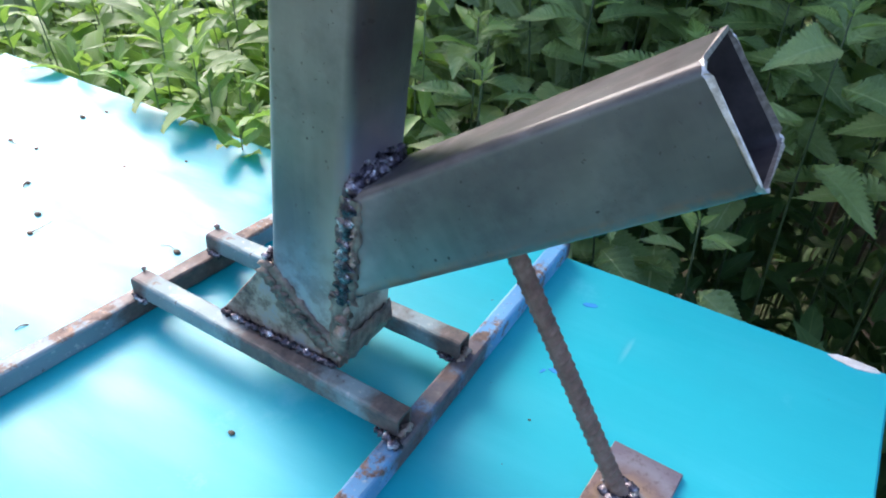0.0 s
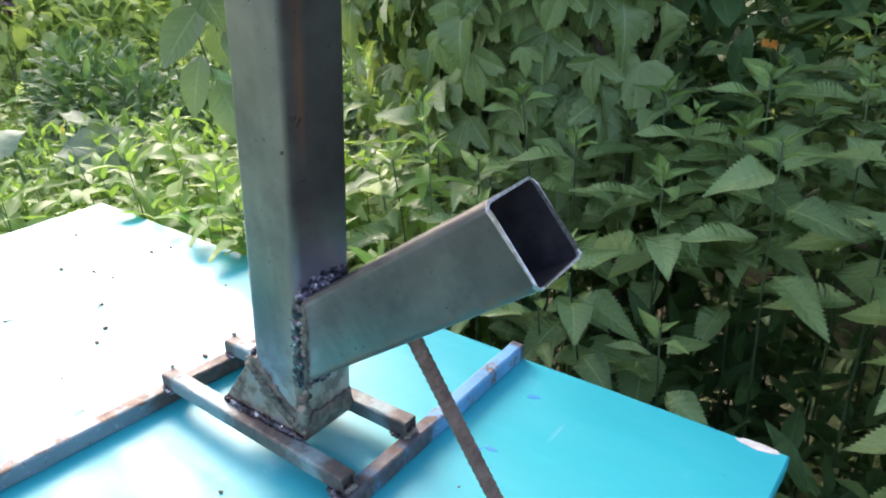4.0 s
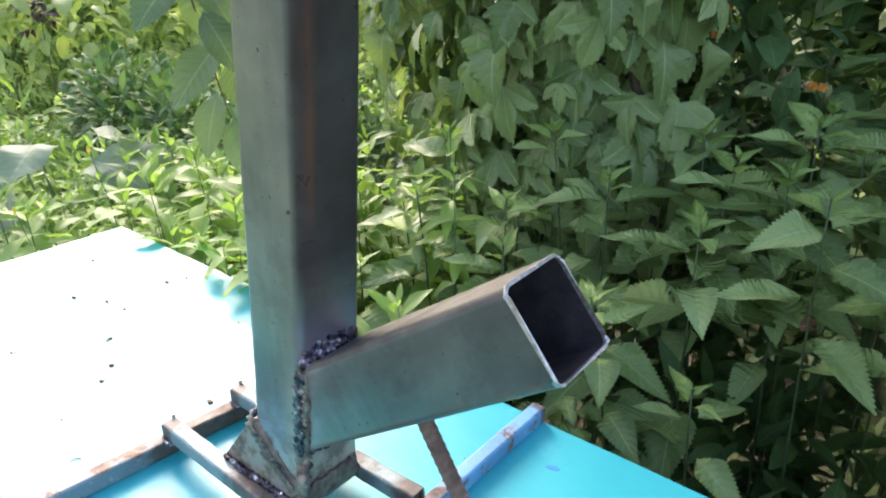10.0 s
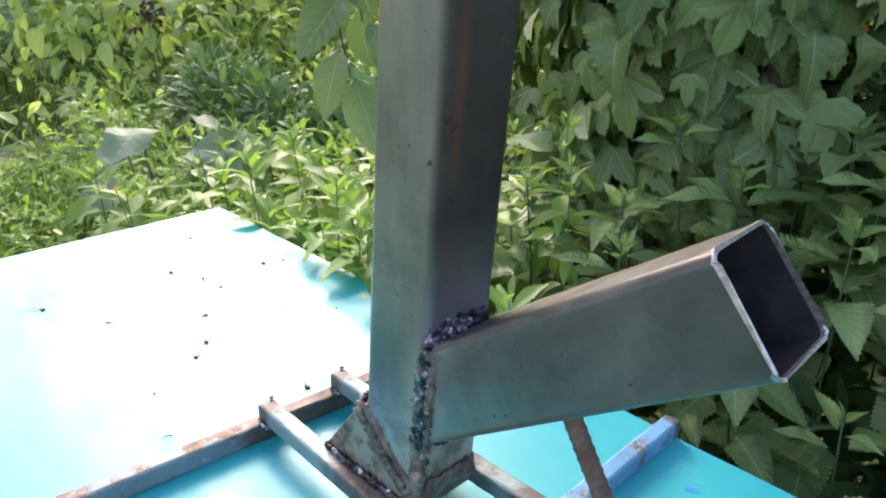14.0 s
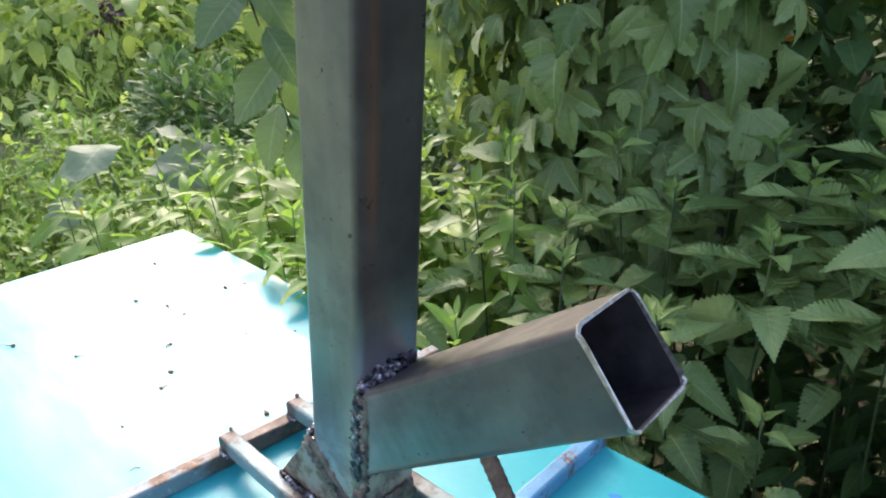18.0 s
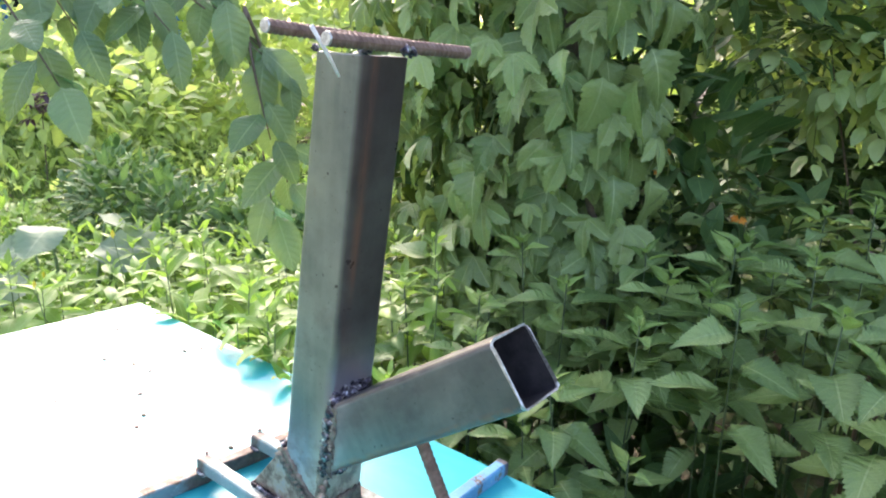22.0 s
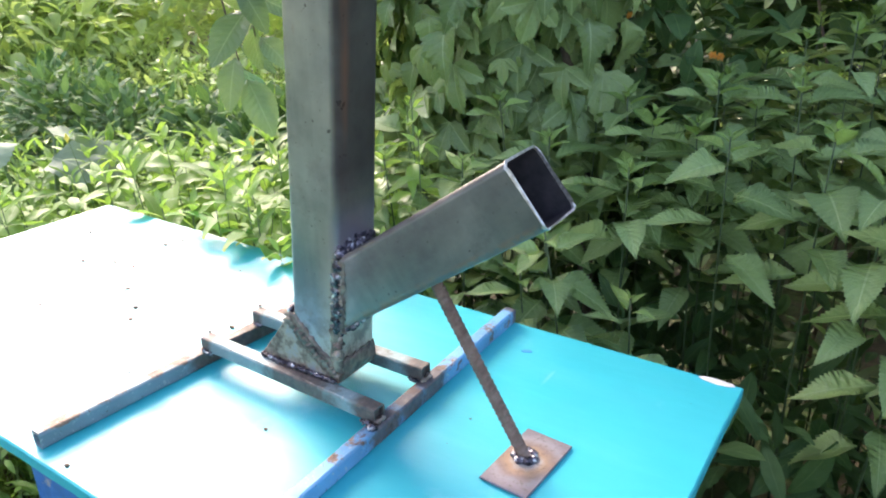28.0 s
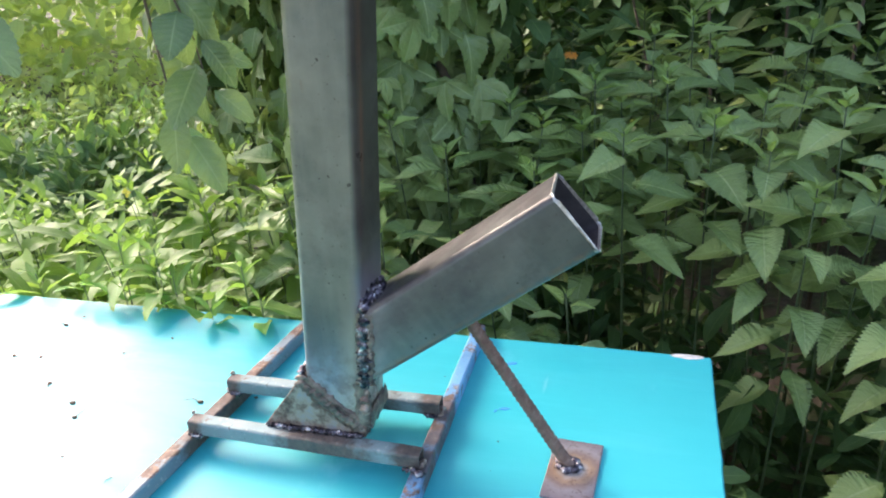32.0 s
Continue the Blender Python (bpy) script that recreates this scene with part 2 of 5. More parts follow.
def burnt_steel(name="burnt steel"):
    n = Nodes(name)
    a, b = n.noise(48, 7, 0.68), n.noise(240, 4, 0.6)
    base = n.ramp(a, [(0.30, (0.040, 0.030, 0.028)), (0.42, (0.16, 0.105, 0.080)), (0.52, (0.36, 0.285, 0.225)), (0.66, (0.28, 0.29, 0.32))])
    return n.done(base, n.grey(b, 0.3, 0.7, 0.38, 0.58), 0.30, n.bump(b, 0.14, 0.0008))


def weld_metal():
    n = Nodes("weld bead metal")
    a, b = n.noise(130, 4, 0.6), n.noise(500, 3, 0.6)
    base = n.ramp(a, [(0.36, (0.022, 0.019, 0.024)), (0.48, (0.085, 0.072, 0.088)), (0.58, (0.25, 0.22, 0.24)), (0.66, (0.70, 0.69, 0.68))])
    return n.done(base, n.grey(b, 0.3, 0.7, 0.18, 0.5), 0.8, n.bump(b, 0.5, 0.0012))


def rusty_rebar():
    n = Nodes("rusty rebar")
    a, b = n.noise(45, 6, 0.7), n.noise(300, 4, 0.6)
    base = n.ramp(a, [(0.3, (0.12, 0.065, 0.048)), (0.5, (0.22, 0.13, 0.095)), (0.7, (0.31, 0.21, 0.165))])
    return n.done(base, n.grey(b, 0.3, 0.7, 0.55, 0.8), 0.25, n.bump(b, 0.4, 0.0008))


def bright_cut():
    n = Nodes("bright cut steel")
    a = n.noise(300, 4, 0.6)
    return n.done(n.ramp(a, [(0.35, (0.42, 0.38, 0.34)), (0.65, (0.75, 0.72, 0.68))]), 0.35, 0.8, n.bump(a, 0.5, 0.0008))


def plate_steel():
    n = Nodes("heat tinted plate")
    x, y, z = n.xyz()
    r = n.math("SQRT", n.math("ADD", n.math("MULTIPLY", x, x), n.math("MULTIPLY", y, y)))
    r = n.math("ADD", r, n.math("MULTIPLY", n.noise(60, 5, 0.65), 0.016))
    base = n.ramp(n.grey(r, 0.008, 0.05), [(0.0, (0.10, 0.10, 0.16)), (0.12, (0.20, 0.24, 0.36)), (0.22, (0.50, 0.46, 0.42)), (0.42, (0.40, 0.27, 0.18)), (0.58, (0.26, 0.19, 0.17)), (0.75, (0.32, 0.29, 0.30)), (1.0, (0.24, 0.20, 0.22))])
    b = n.noise(180, 5, 0.6)
    base = n.mix(n.grey(b, 0.55, 0.7, 0, 0.5), base, (0.12, 0.075, 0.06))
    return n.done(base, n.grey(b, 0.3, 0.7, 0.35, 0.6), 0.6, n.bump(b, 0.2, 0.0006))


def turquoise_paint():
    """Thick glossy oil paint with brush drag, faint chalky scuffs and worn-through scratches."""
    n = Nodes("turquoise oil paint")
    broad = n.noise(3.5, 5, 0.55)
    brush = n.noise(26, 5, 0.6, stretch=(0.18, 1, 1))
    fine = n.noise(260, 3, 0.6, stretch=(0.2, 1, 1))
    base = n.ramp(broad, [(0.3, (0.014, 0.385, 0.425)), (0.7, (0.024, 0.45, 0.49))])
    base = n.mix(n.grey(brush, 0.5, 0.75, 0, 0.18), base, (0.10, 0.60, 0.66))
    scuff = n.noise(7, 8, 0.72)
    base = n.mix(n.grey(scuff, 0.60, 0.74, 0, 0.30), base, (0.24, 0.68, 0.74))
    scr = n.noise(48, 2, 0.5, stretch=(1, 0.05, 1), distortion=0.4)
    base = n.mix(n.math("MULTIPLY", n.grey(scr, 0.745, 0.77), 0.22), base, (0.6, 0.8, 0.82))
    speck = n.noise(190, 2, 0.4)
    base = n.mix(n.grey(speck, 0.77, 0.80), base, (0.05, 0.14, 0.14))
    drag = n.noise(30, 7, 0.7, stretch=(0.22, 1, 1))
    rough = n.grey(n.mix(0.3, drag, scuff), 0.34, 0.66, 0.32, 0.58)
    return n.done(base, rough, 0.0, n.bump(n.mix(0.4, brush, fine), 0.16, 0.0014), IOR=1.5)


def blue_paint(name="worn blue paint", tone=(0.035, 0.16, 0.42)):
    n = Nodes(name)
    a, b = n.noise(11, 7, 0.7), n.noise(60, 5, 0.6)
    base = n.ramp(b, [(0.3, tuple(c * 0.8 for c in tone)), (0.7, tuple(c * 1.25 for c in tone))])
    base = n.mix(n.grey(a, 0.60, 0.66), base, n.ramp(b, [(0.3, (0.30, 0.24, 0.18)), (0.7, (0.52, 0.46, 0.38))]))
    return n.done(base, n.grey(a, 0.3, 0.7, 0.4, 0.6), 0.0, n.bump(n.mix(0.5, a, b), 0.25, 0.002))


def leaf_material(name, dark, light, vein=(0.30, 0.42, 0.14), gloss=0.42, through=0.35, veins=7.0, relief=0.5, sheen=0.5):
    """A leaf: two greens by leaf and by blotch, side veins from the midrib, light let through."""
    n = Nodes(name)
    info = n.add("ShaderNodeObjectInfo").outputs["Random"]
    isl = n.add("ShaderNodeNewGeometry").outputs["Random Per Island"]
    pick = n.math("FRACT", n.math("ADD", n.math("MULTIPLY", info, 7.31), n.math("MULTIPLY", isl, 3.7)))
    u, v, _ = n.xyz("UV")
    across = n.math("ABSOLUTE", n.math("SUBTRACT", n.math("MULTIPLY", u, 2.0), 1.0))
    blotch = n.noise(55, 4, 0.6)
    base = n.mix(n.math("ADD", n.math("MULTIPLY", pick, 0.8), n.math("SUBTRACT", n.math("MULTIPLY", blotch, 0.7), 0.25)), dark, light)
    ph = n.math("SUBTRACT", n.math("MULTIPLY", v, veins), n.math("MULTIPLY", across, 1.5))
    saw = n.math("ABSOLUTE", n.math("SUBTRACT", n.math("FRACT", ph), 0.5))
    line = n.grey(saw, 0.42, 0.5)
    rib = n.grey(across, 0.07, 0.02)
    lines = n.math("MAXIMUM", n.math("MULTIPLY", line, 0.30), rib)
    base = n.mix(n.math("MULTIPLY", lines, 0.55), base, vein)
    holes = n.grey(n.noise(28, 5, 0.7), 0.70, 0.76, 0, 0.6)
    base = n.mix(holes, base, tuple(c * 0.6 + 0.03 for c in light))
    quilt = n.math("ADD", n.math("MULTIPLY", saw, -1.0), n.math("MULTIPLY", blotch, 0.5))
    normal = n.bump(quilt, relief, 0.002)
    n.done(base, gloss, 0.0, normal, Specular_IOR_Level=sheen)
    tr = n.add("ShaderNodeBsdfTranslucent")
    n.link(n.mix(0.75, base, n.mix(1.0, base, (1.45, 1.5, 0.75), "MULTIPLY")), tr.inputs["Color"])
    sh = n.add("ShaderNodeMixShader", Fac=through)
    n.link(n.bsdf.outputs[0], sh.inputs[1])
    n.link(tr.outputs[0], sh.inputs[2])
    n.link(sh.outputs[0], n.out.inputs["Surface"])
    return n.mat


def plain(name, a, b, scale, rough=0.6, relief=0.3, metal=0.0):
    n = Nodes(name)
    f = n.noise(scale, 6, 0.65)
    return n.done(n.ramp(f, [(0.3, a), (0.7, b)]), rough, metal, n.bump(f, relief, 0.003))


def soil():
    n = Nodes("grass and soil")
    a, b = n.noise(2.2, 6, 0.65), n.noise(30, 6, 0.7)
    green = n.ramp(b, [(0.3, (0.035, 0.06, 0.015)), (0.7, (0.11, 0.17, 0.04))])
    brown = n.ramp(b, [(0.3, (0.05, 0.035, 0.022)), (0.7, (0.15, 0.11, 0.075))])
    return n.done(n.mix(n.grey(a, 0.42, 0.58), green, brown), 0.9, 0.0, n.bump(b, 0.8, 0.02))


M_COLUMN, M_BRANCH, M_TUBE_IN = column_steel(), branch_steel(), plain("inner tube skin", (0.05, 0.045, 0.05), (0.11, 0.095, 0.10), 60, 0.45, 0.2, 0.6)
M_RAIL = painted_bar("rusty grey-blue rail paint", (0.18, 0.24, 0.27), 0.16, [(0.235, 0.06), (0.195, 0.03), (0.28, 0.03)], 0.63)
M_BAR = painted_bar("worn grey-blue bar paint", (0.22, 0.30, 0.30), 0.04, [(0.150, 0.062), (0.248, 0.026), (0.003, 0.014)], 0.63)
M_BLUEBAR = painted_bar("worn bright blue rail paint", (0.13, 0.33, 0.53), 0.0, [(0.198, 0.03), (0.285, 0.028), (0.242, 0.025), (0.475, 0.012)], 0.55)
M_SCORCH = plain("scorched weld skin", (0.02, 0.016, 0.016), (0.33, 0.255, 0.20), 75, 0.45, 0.5, 0.35)
M_BURNT, M_WELD, M_REBAR, M_CUT, M_PLATE = burnt_steel(), weld_metal(), rusty_rebar(), bright_cut(), plate_steel()
M_TOP, M_BLUE, M_SOIL = turquoise_paint(), blue_paint(), soil()
M_CHIP = blue_paint("blue paint scuff", (0.05, 0.28, 0.62))
M_BARE = plain("bare wood chip", (0.55, 0.50, 0.42), (0.80, 0.78, 0.72), 80)
M_DEBRIS = plain("dry plant crumb", (0.05, 0.045, 0.025), (0.16, 0.12, 0.07), 90, 0.8)
M_ELECTRODE = plain("electrode coating", (0.72, 0.68, 0.62), (0.85, 0.83, 0.78), 90, 0.7)
M_NETTLE = leaf_material("nettle leaf", (0.130, 0.218, 0.060), (0.350, 0.475, 0.165), (0.41, 0.51, 0.24), 0.36, 0.27, 8, 0.8, 0.6)
M_YOUNG = leaf_material("young nettle leaf", (0.19, 0.31, 0.075), (0.38, 0.53, 0.16), (0.43, 0.55, 0.22), 0.40, 0.35, 8, 0.6, 0.5)
M_HOP = leaf_material("hop leaf", (0.105, 0.170, 0.050), (0.320, 0.410, 0.145), (0.39, 0.47, 0.22), 0.36, 0.27, 6, 0.8, 0.6)
M_WEED = leaf_material("bright weed leaf", (0.148, 0.265, 0.050), (0.312, 0.465, 0.115), (0.36, 0.49, 0.19), 0.5, 0.42, 5, 0.3)
M_SHRUB = leaf_material("shrub leaf", (0.26, 0.37, 0.11), (0.50, 0.60, 0.26), (0.45, 0.55, 0.26), 0.40, 0.24, 5, 0.3, 0.6)
M_CHERRY = leaf_material("cherry leaf", (0.090, 0.155, 0.060), (0.20, 0.28, 0.11), (0.27, 0.35, 0.17), 0.34, 0.22, 9, 0.5, 0.6)
# very dark green: shade of the hedge and undergrowth gaps is in the colour
M_BUSH = leaf_material("shade-darkened bush leaf", (0.036, 0.085, 0.026), (0.105, 0.180, 0.055), (0.15, 0.23, 0.08), 0.55, 0.14, 4, 0.3, 0.25)
M_LOWBUSH = leaf_material("low bush leaf", (0.055, 0.12, 0.042), (0.16, 0.27, 0.095), (0.2, 0.3, 0.12), 0.6, 0.25, 4, 0.3, 0.25)
# paler than near leaves: bright sunny haze of the distance put into the colour
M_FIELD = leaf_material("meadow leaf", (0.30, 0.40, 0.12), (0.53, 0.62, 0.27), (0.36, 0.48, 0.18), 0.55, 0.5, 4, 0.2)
M_BURDOCK = leaf_material("burdock leaf", (0.16, 0.225, 0.14), (0.28, 0.36, 0.235), (0.36, 0.43, 0.29), 0.6, 0.3, 6, 0.6, 0.3)
M_GRASS = leaf_material("grass blade", (0.09, 0.16, 0.03), (0.21, 0.30, 0.075), (0.15, 0.25, 0.06), 0.5, 0.35, 1, 0.0)
M_STEM = plain("green stem", (0.08, 0.14, 0.04), (0.15, 0.22, 0.07), 50, 0.55)
M_NSTEM = plain("dark nettle stem", (0.035, 0.06, 0.022), (0.075, 0.115, 0.04), 50, 0.65)
M_BARK = plain("brown bark", (0.07, 0.05, 0.035), (0.17, 0.125, 0.09), 45, 0.85, 0.8)
M_ORANGE = plain("orange petal", (0.75, 0.22, 0.02), (0.85, 0.38, 0.04), 60, 0.5)
M_YELLOW = plain("yellow petal", (0.75, 0.55, 0.03), (0.85, 0.70, 0.06), 60, 0.5)
M_FLUFF = plain("dandelion fluff", (0.7, 0.7, 0.66), (0.85, 0.85, 0.82), 60, 0.9)
M_PURPLE = leaf_material("dark purple leaf", (0.045, 0.018, 0.03), (0.12, 0.05, 0.07), (0.16, 0.08, 0.10), 0.45, 0.15, 5, 0.3)
M_RENDER = plain("white house render", (0.62, 0.62, 0.60), (0.78, 0.78, 0.76), 6, 0.85, 0.3)
M_SLATE = plain("grey roof sheet", (0.16, 0.16, 0.17), (0.26, 0.26, 0.27), 8, 0.7, 0.3)
M_PANE = plain("dark window glass", (0.02, 0.025, 0.03), (0.05, 0.055, 0.06), 2, 0.08, 0.0)
M_BLUEWOOD = blue_paint("bright blue window paint", (0.06, 0.22, 0.62))
M_PATH = plain("dry trodden earth", (0.15, 0.115, 0.08), (0.28, 0.22, 0.16), 25, 0.95, 0.6)


# ---------------------------------------------------------------- building helpers
def part(name, bm, material, parent=None, label="", smooth=False):
    """Links a bmesh as one mesh object under a thing or a part."""
    me = bpy.data.meshes.new(name)
    bm.normal_update()
    bm.to_mesh(me)
    bm.free()
    me.materials.append(material)
    if smooth:
        me.polygons.foreach_set("use_smooth", [True] * len(me.polygons))
    ob = new(name, me)
    if parent:
        ob.parent = parent
    if label:
        tagged(ob, label)
    return ob


def thing(name, label, category, at=(0, 0, 0), group="", kind=""):
    ob = new(name)
    ob.empty_display_size = 0.05
    ob.matrix_basis = Matrix.Translation(at)
    return tagged(ob, label, category, group, kind)


def box(bm, lo, hi, m=None, bevel=0.0, seg=2):
    lo, hi = Vector(lo), Vector(hi)
    made = bmesh.ops.create_cube(bm, size=1)["verts"]
    for v in made:
        v.co = Vector((lo[i] + (hi[i] - lo[i]) * (v.co[i] + 0.5) for i in range(3)))
    if bevel:
        edges = list({e for v in made for e in v.link_edges})
        made = list({v for f in bmesh.ops.bevel(bm, geom=edges, offset=bevel, segments=seg, affect="EDGES", profile=0.5)["faces"] for v in f.verts} | {v for v in made if v.is_valid})
    if m:
        bmesh.ops.transform(bm, matrix=m, verts=[v for v in made if v.is_valid])
    return bm


def rounded(half, r, n=5):
    """A square section with rounded corners, anticlockwise."""
    out = []
    for k, (sx, sy) in enumerate(((1, 1), (-1, 1), (-1, -1), (1, -1))):
        for i in range(n):
            a = radians(90 * k + 90 * i / (n - 1))
            out.append((sx * (half - r) + r * math.cos(a), sy * (half - r) + r * math.sin(a)))
    return out


def rings_mesh(bm, rings, closed_ends=False):
    """Skins a list of closed rings of equal length."""
    vs = [[bm.verts.new(p) for p in ring] for ring in rings]
    n = len(rings[0])
    for a, b in zip(vs, vs[1:]):
        for i in range(n):
            bm.faces.new((a[i], a[(i + 1) % n], b[(i + 1) % n], b[i]))
    if closed_ends:
        bm.faces.new(list(reversed(vs[0])))
        bm.faces.new(vs[-1])
    return vs


def tube_along(points, radii, sides=8, bm=None, closed=True):
    """A round rod along points."""
    bm = bm or bmesh.new()
    pts = [Vector(p) for p in points]
    if isinstance(radii, (int, float)):
        radii = [radii] * len(pts)
    rings, side = [], None
    for i, p in enumerate(pts):
        d = (pts[min(i + 1, len(pts) - 1)] - pts[max(i - 1, 0)]).normalized()
        if side is None:
            side = d.orthogonal().normalized()
        side = (side - d * side.dot(d)).normalized()
        up = d.cross(side)
        rings.append([p + radii[i] * (math.cos(2 * math.pi * k / sides) * side + math.sin(2 * math.pi * k / sides) * up) for k in range(sides)])
    rings_mesh(bm, rings, closed)
    return bm

# ---------------------------------------------------------------- ground
TOP = 0.75                       # height of the board's painted face


def ground():
    bm = bmesh.new()
    n, size = 70, 60.0
    grid = {}
    for i in range(n + 1):
        for j in range(n + 1):
            u, v = i / n * 2 - 1, j / n * 2 - 1
            x, y = size * u * abs(u) ** 1.6, size * v * abs(v) ** 1.6
            far = math.hypot(x, y)
            z = 0.05 * noise.noise((x * 0.7, y * 0.7, 3)) * min(1, max(0, far - 0.8)) + 0.02 * max(0, far - 3)
            grid[i, j] = bm.verts.new((x, y, z))
    for i in range(n):
        for j in range(n):
            bm.faces.new((grid[i, j], grid[i + 1, j], grid[i + 1, j + 1], grid[i, j + 1]))
    return tagged(part("ground", bm, M_SOIL, smooth=True), "grassy garden soil under the plants", "ground", kind="structure")


ground()


def path_strip():
    bm = bmesh.new()
    rows = []
    for k in range(24):
        s = k / 23
        x, y = -3.62 - 0.7 * (-2.6 + 4.2 * s), -2.5 + 4.2 * s
        w = 0.28 + 0.07 * math.sin(7 * s) + R.uniform(-0.03, 0.03)
        row = []
        for a in (-1, -0.4, 0.4, 1):
            px_, py_ = x + a * w, y + 0.1 * a
            far = math.hypot(px_, py_)
            row.append(bm.verts.new((px_, py_, 0.06 + 0.02 * max(0, far - 3) + (0.025 if abs(a) < 1 else -0.02))))
        rows.append(row)
    for a, b in zip(rows, rows[1:]):
        for i in range(3):
            bm.faces.new((a[i], a[i + 1], b[i + 1], b[i]))
    return tagged(part("path", bm, M_PATH, smooth=True), "dry trodden earth path through the garden", "path", kind="structure")


path_strip()


# ---------------------------------------------------------------- painted board on the blue box
BX0, BX1, BY0, BY1 = -0.777, 0.372, -0.245, 0.240


def painted_board():
    t = thing("painted_board", "turquoise oil-painted wooden board with scuffs, lying on a blue box", "table", ((BX0 + BX1) / 2, 0, TOP))
    cx = (BX0 + BX1) / 2
    bm = bmesh.new()
    # outline with small knocks along the edge
    rng = random.Random(3)
    ring = []
    corners = [(BX0, BY0), (BX1, BY0), (BX1, BY1), (BX0, BY1)]
    for (x0, y0), (x1, y1) in zip(corners, corners[1:] + corners[:1]):
        n = 26
        for k in range(n):
            s = k / n
            x, y = x0 + (x1 - x0) * s - cx, y0 + (y1 - y0) * s
            if k:
                d = rng.uniform(-0.0007, 0.0007)
                x, y = x + (d if x0 == x1 else 0), y + (d if y0 == y1 else 0)
            ring.append((x, y))
    shrink = lambda p, d: (p[0] - math.copysign(d, p[0]) * (1 if abs(abs(p[0]) - (BX1 - BX0) / 2) < 0.004 else 0), p[1] - math.copysign(d, p[1]) * (1 if min(abs(p[1] - BY0), abs(p[1] - BY1)) < 0.004 else 0))
    rings = [[(*shrink(p, 0.002), -0.016) for p in ring], [(*p, -0.014) for p in ring], [(*p, -0.0018) for p in ring], [(*shrink(p, 0.0018), 0) for p in ring]]
    rings_mesh(bm, rings, True)
    top = part("panel", bm, M_TOP, t)
    # bare chips on the rim and corner
    for x, y, a, w in ((-0.765, -0.205, 20, 0.030), (0.345, 0.236, 0, 0.045), (-0.765, 0.225, 10, 0.03)):
        bm = bmesh.new()
        pts = [(w * R.uniform(0.75, 1.0) * 0.5 * math.cos(k * 0.785), 0.006 * R.uniform(0.6, 1.1) * math.sin(k * 0.785)) for k in range(8)]
        rings_mesh(bm, [[(p[0], p[1], -0.003) for p in pts], [(p[0], p[1], 0.0006) for p in pts]], True)
        o = part("bare_chip", bm, M_BARE, t, "pale bare chip in the paint")
        o.matrix_basis = pose(x - cx, y, 0, 0, 0, a if abs(x) < 0.7 else 90)
    # blue and dark scuffs in the paint
    for x, y, a, w in ((0.139, 0.183, 20, 0.018), (0.145, 0.09, 15, 0.014), (0.15, -0.115, -10, 0.02), (0.137, 0.085, 70, 0.008)):
        bm = bmesh.new()
        rng2 = random.Random(int(x * 1000))
        for s in range(1):
            ox, oy, r = rng2.uniform(-0.1, 0.1) * w, 0.0, w * rng2.uniform(0.3, 0.45)
            pts = [(ox + r * rng2.uniform(0.6, 1.2) * math.cos(k), oy + 0.5 * r * rng2.uniform(0.6, 1.2) * math.sin(k)) for k in (0, 1.05, 2.1, 3.14, 4.2, 5.24)]
            rings_mesh(bm, [[(*p, -0.0004) for p in pts], [(*p, 0.0005) for p in pts]], True)
        o = part("paint_scuff", bm, M_CHIP, t, "bright blue scuff in the paint")
        o.matrix_basis = pose(x - cx, y, 0, 0, 0, a)
    return t


painted_board()


def blue_box():
    t = thing("blue_box", "worn blue-painted wooden box carrying the board", "box", (0.05, -0.02, 0))
    x0, x1, y0, y1, h = -0.285, 0.27, -0.205, 0.20, 0.733
    for nm, lo, hi in (("front_panel", (x0, y0, 0.03), (x1, y0 + 0.018, h)), ("back_panel", (x0, y1 - 0.018, 0.03), (x1, y1, h)),
                       ("side_panel", (x0, y0 + 0.018, 0.03), (x0 + 0.018, y1 - 0.018, h)), ("side_panel", (x1 - 0.018, y0 + 0.018, 0.03), (x1, y1 - 0.018, h)),
                       ("bottom_panel", (x0 + 0.018, y0 + 0.018, 0.05), (x1 - 0.018, y1 - 0.018, 0.068))):
        part(nm, box(bmesh.new(), lo, hi, bevel=0.002), M_BLUE, t)
    for x in (x0 + 0.002, x1 - 0.042):
        for y in (y0 + 0.002, y1 - 0.042):
            part("foot", box(bmesh.new(), (x, y, -0.02), (x + 0.04, y + 0.04, 0.03), bevel=0.002), M_BLUE, t)
    return t


blue_box()

# ---------------------------------------------------------------- the welded stove
stove = thing("rocket_stove", "home-welded steel rocket stove of square tube on a bar frame", "stove", (0, 0, TOP))
LEANX = 0.0775
ZB, ZT = 0.036, 0.512            # foot and mouth of the column above the board
BAR, RAIL_H = 0.0165, 0.0185      # crossbars and rails


def off(m):
    return Matrix.Translation((0, 0, -TOP)) @ m


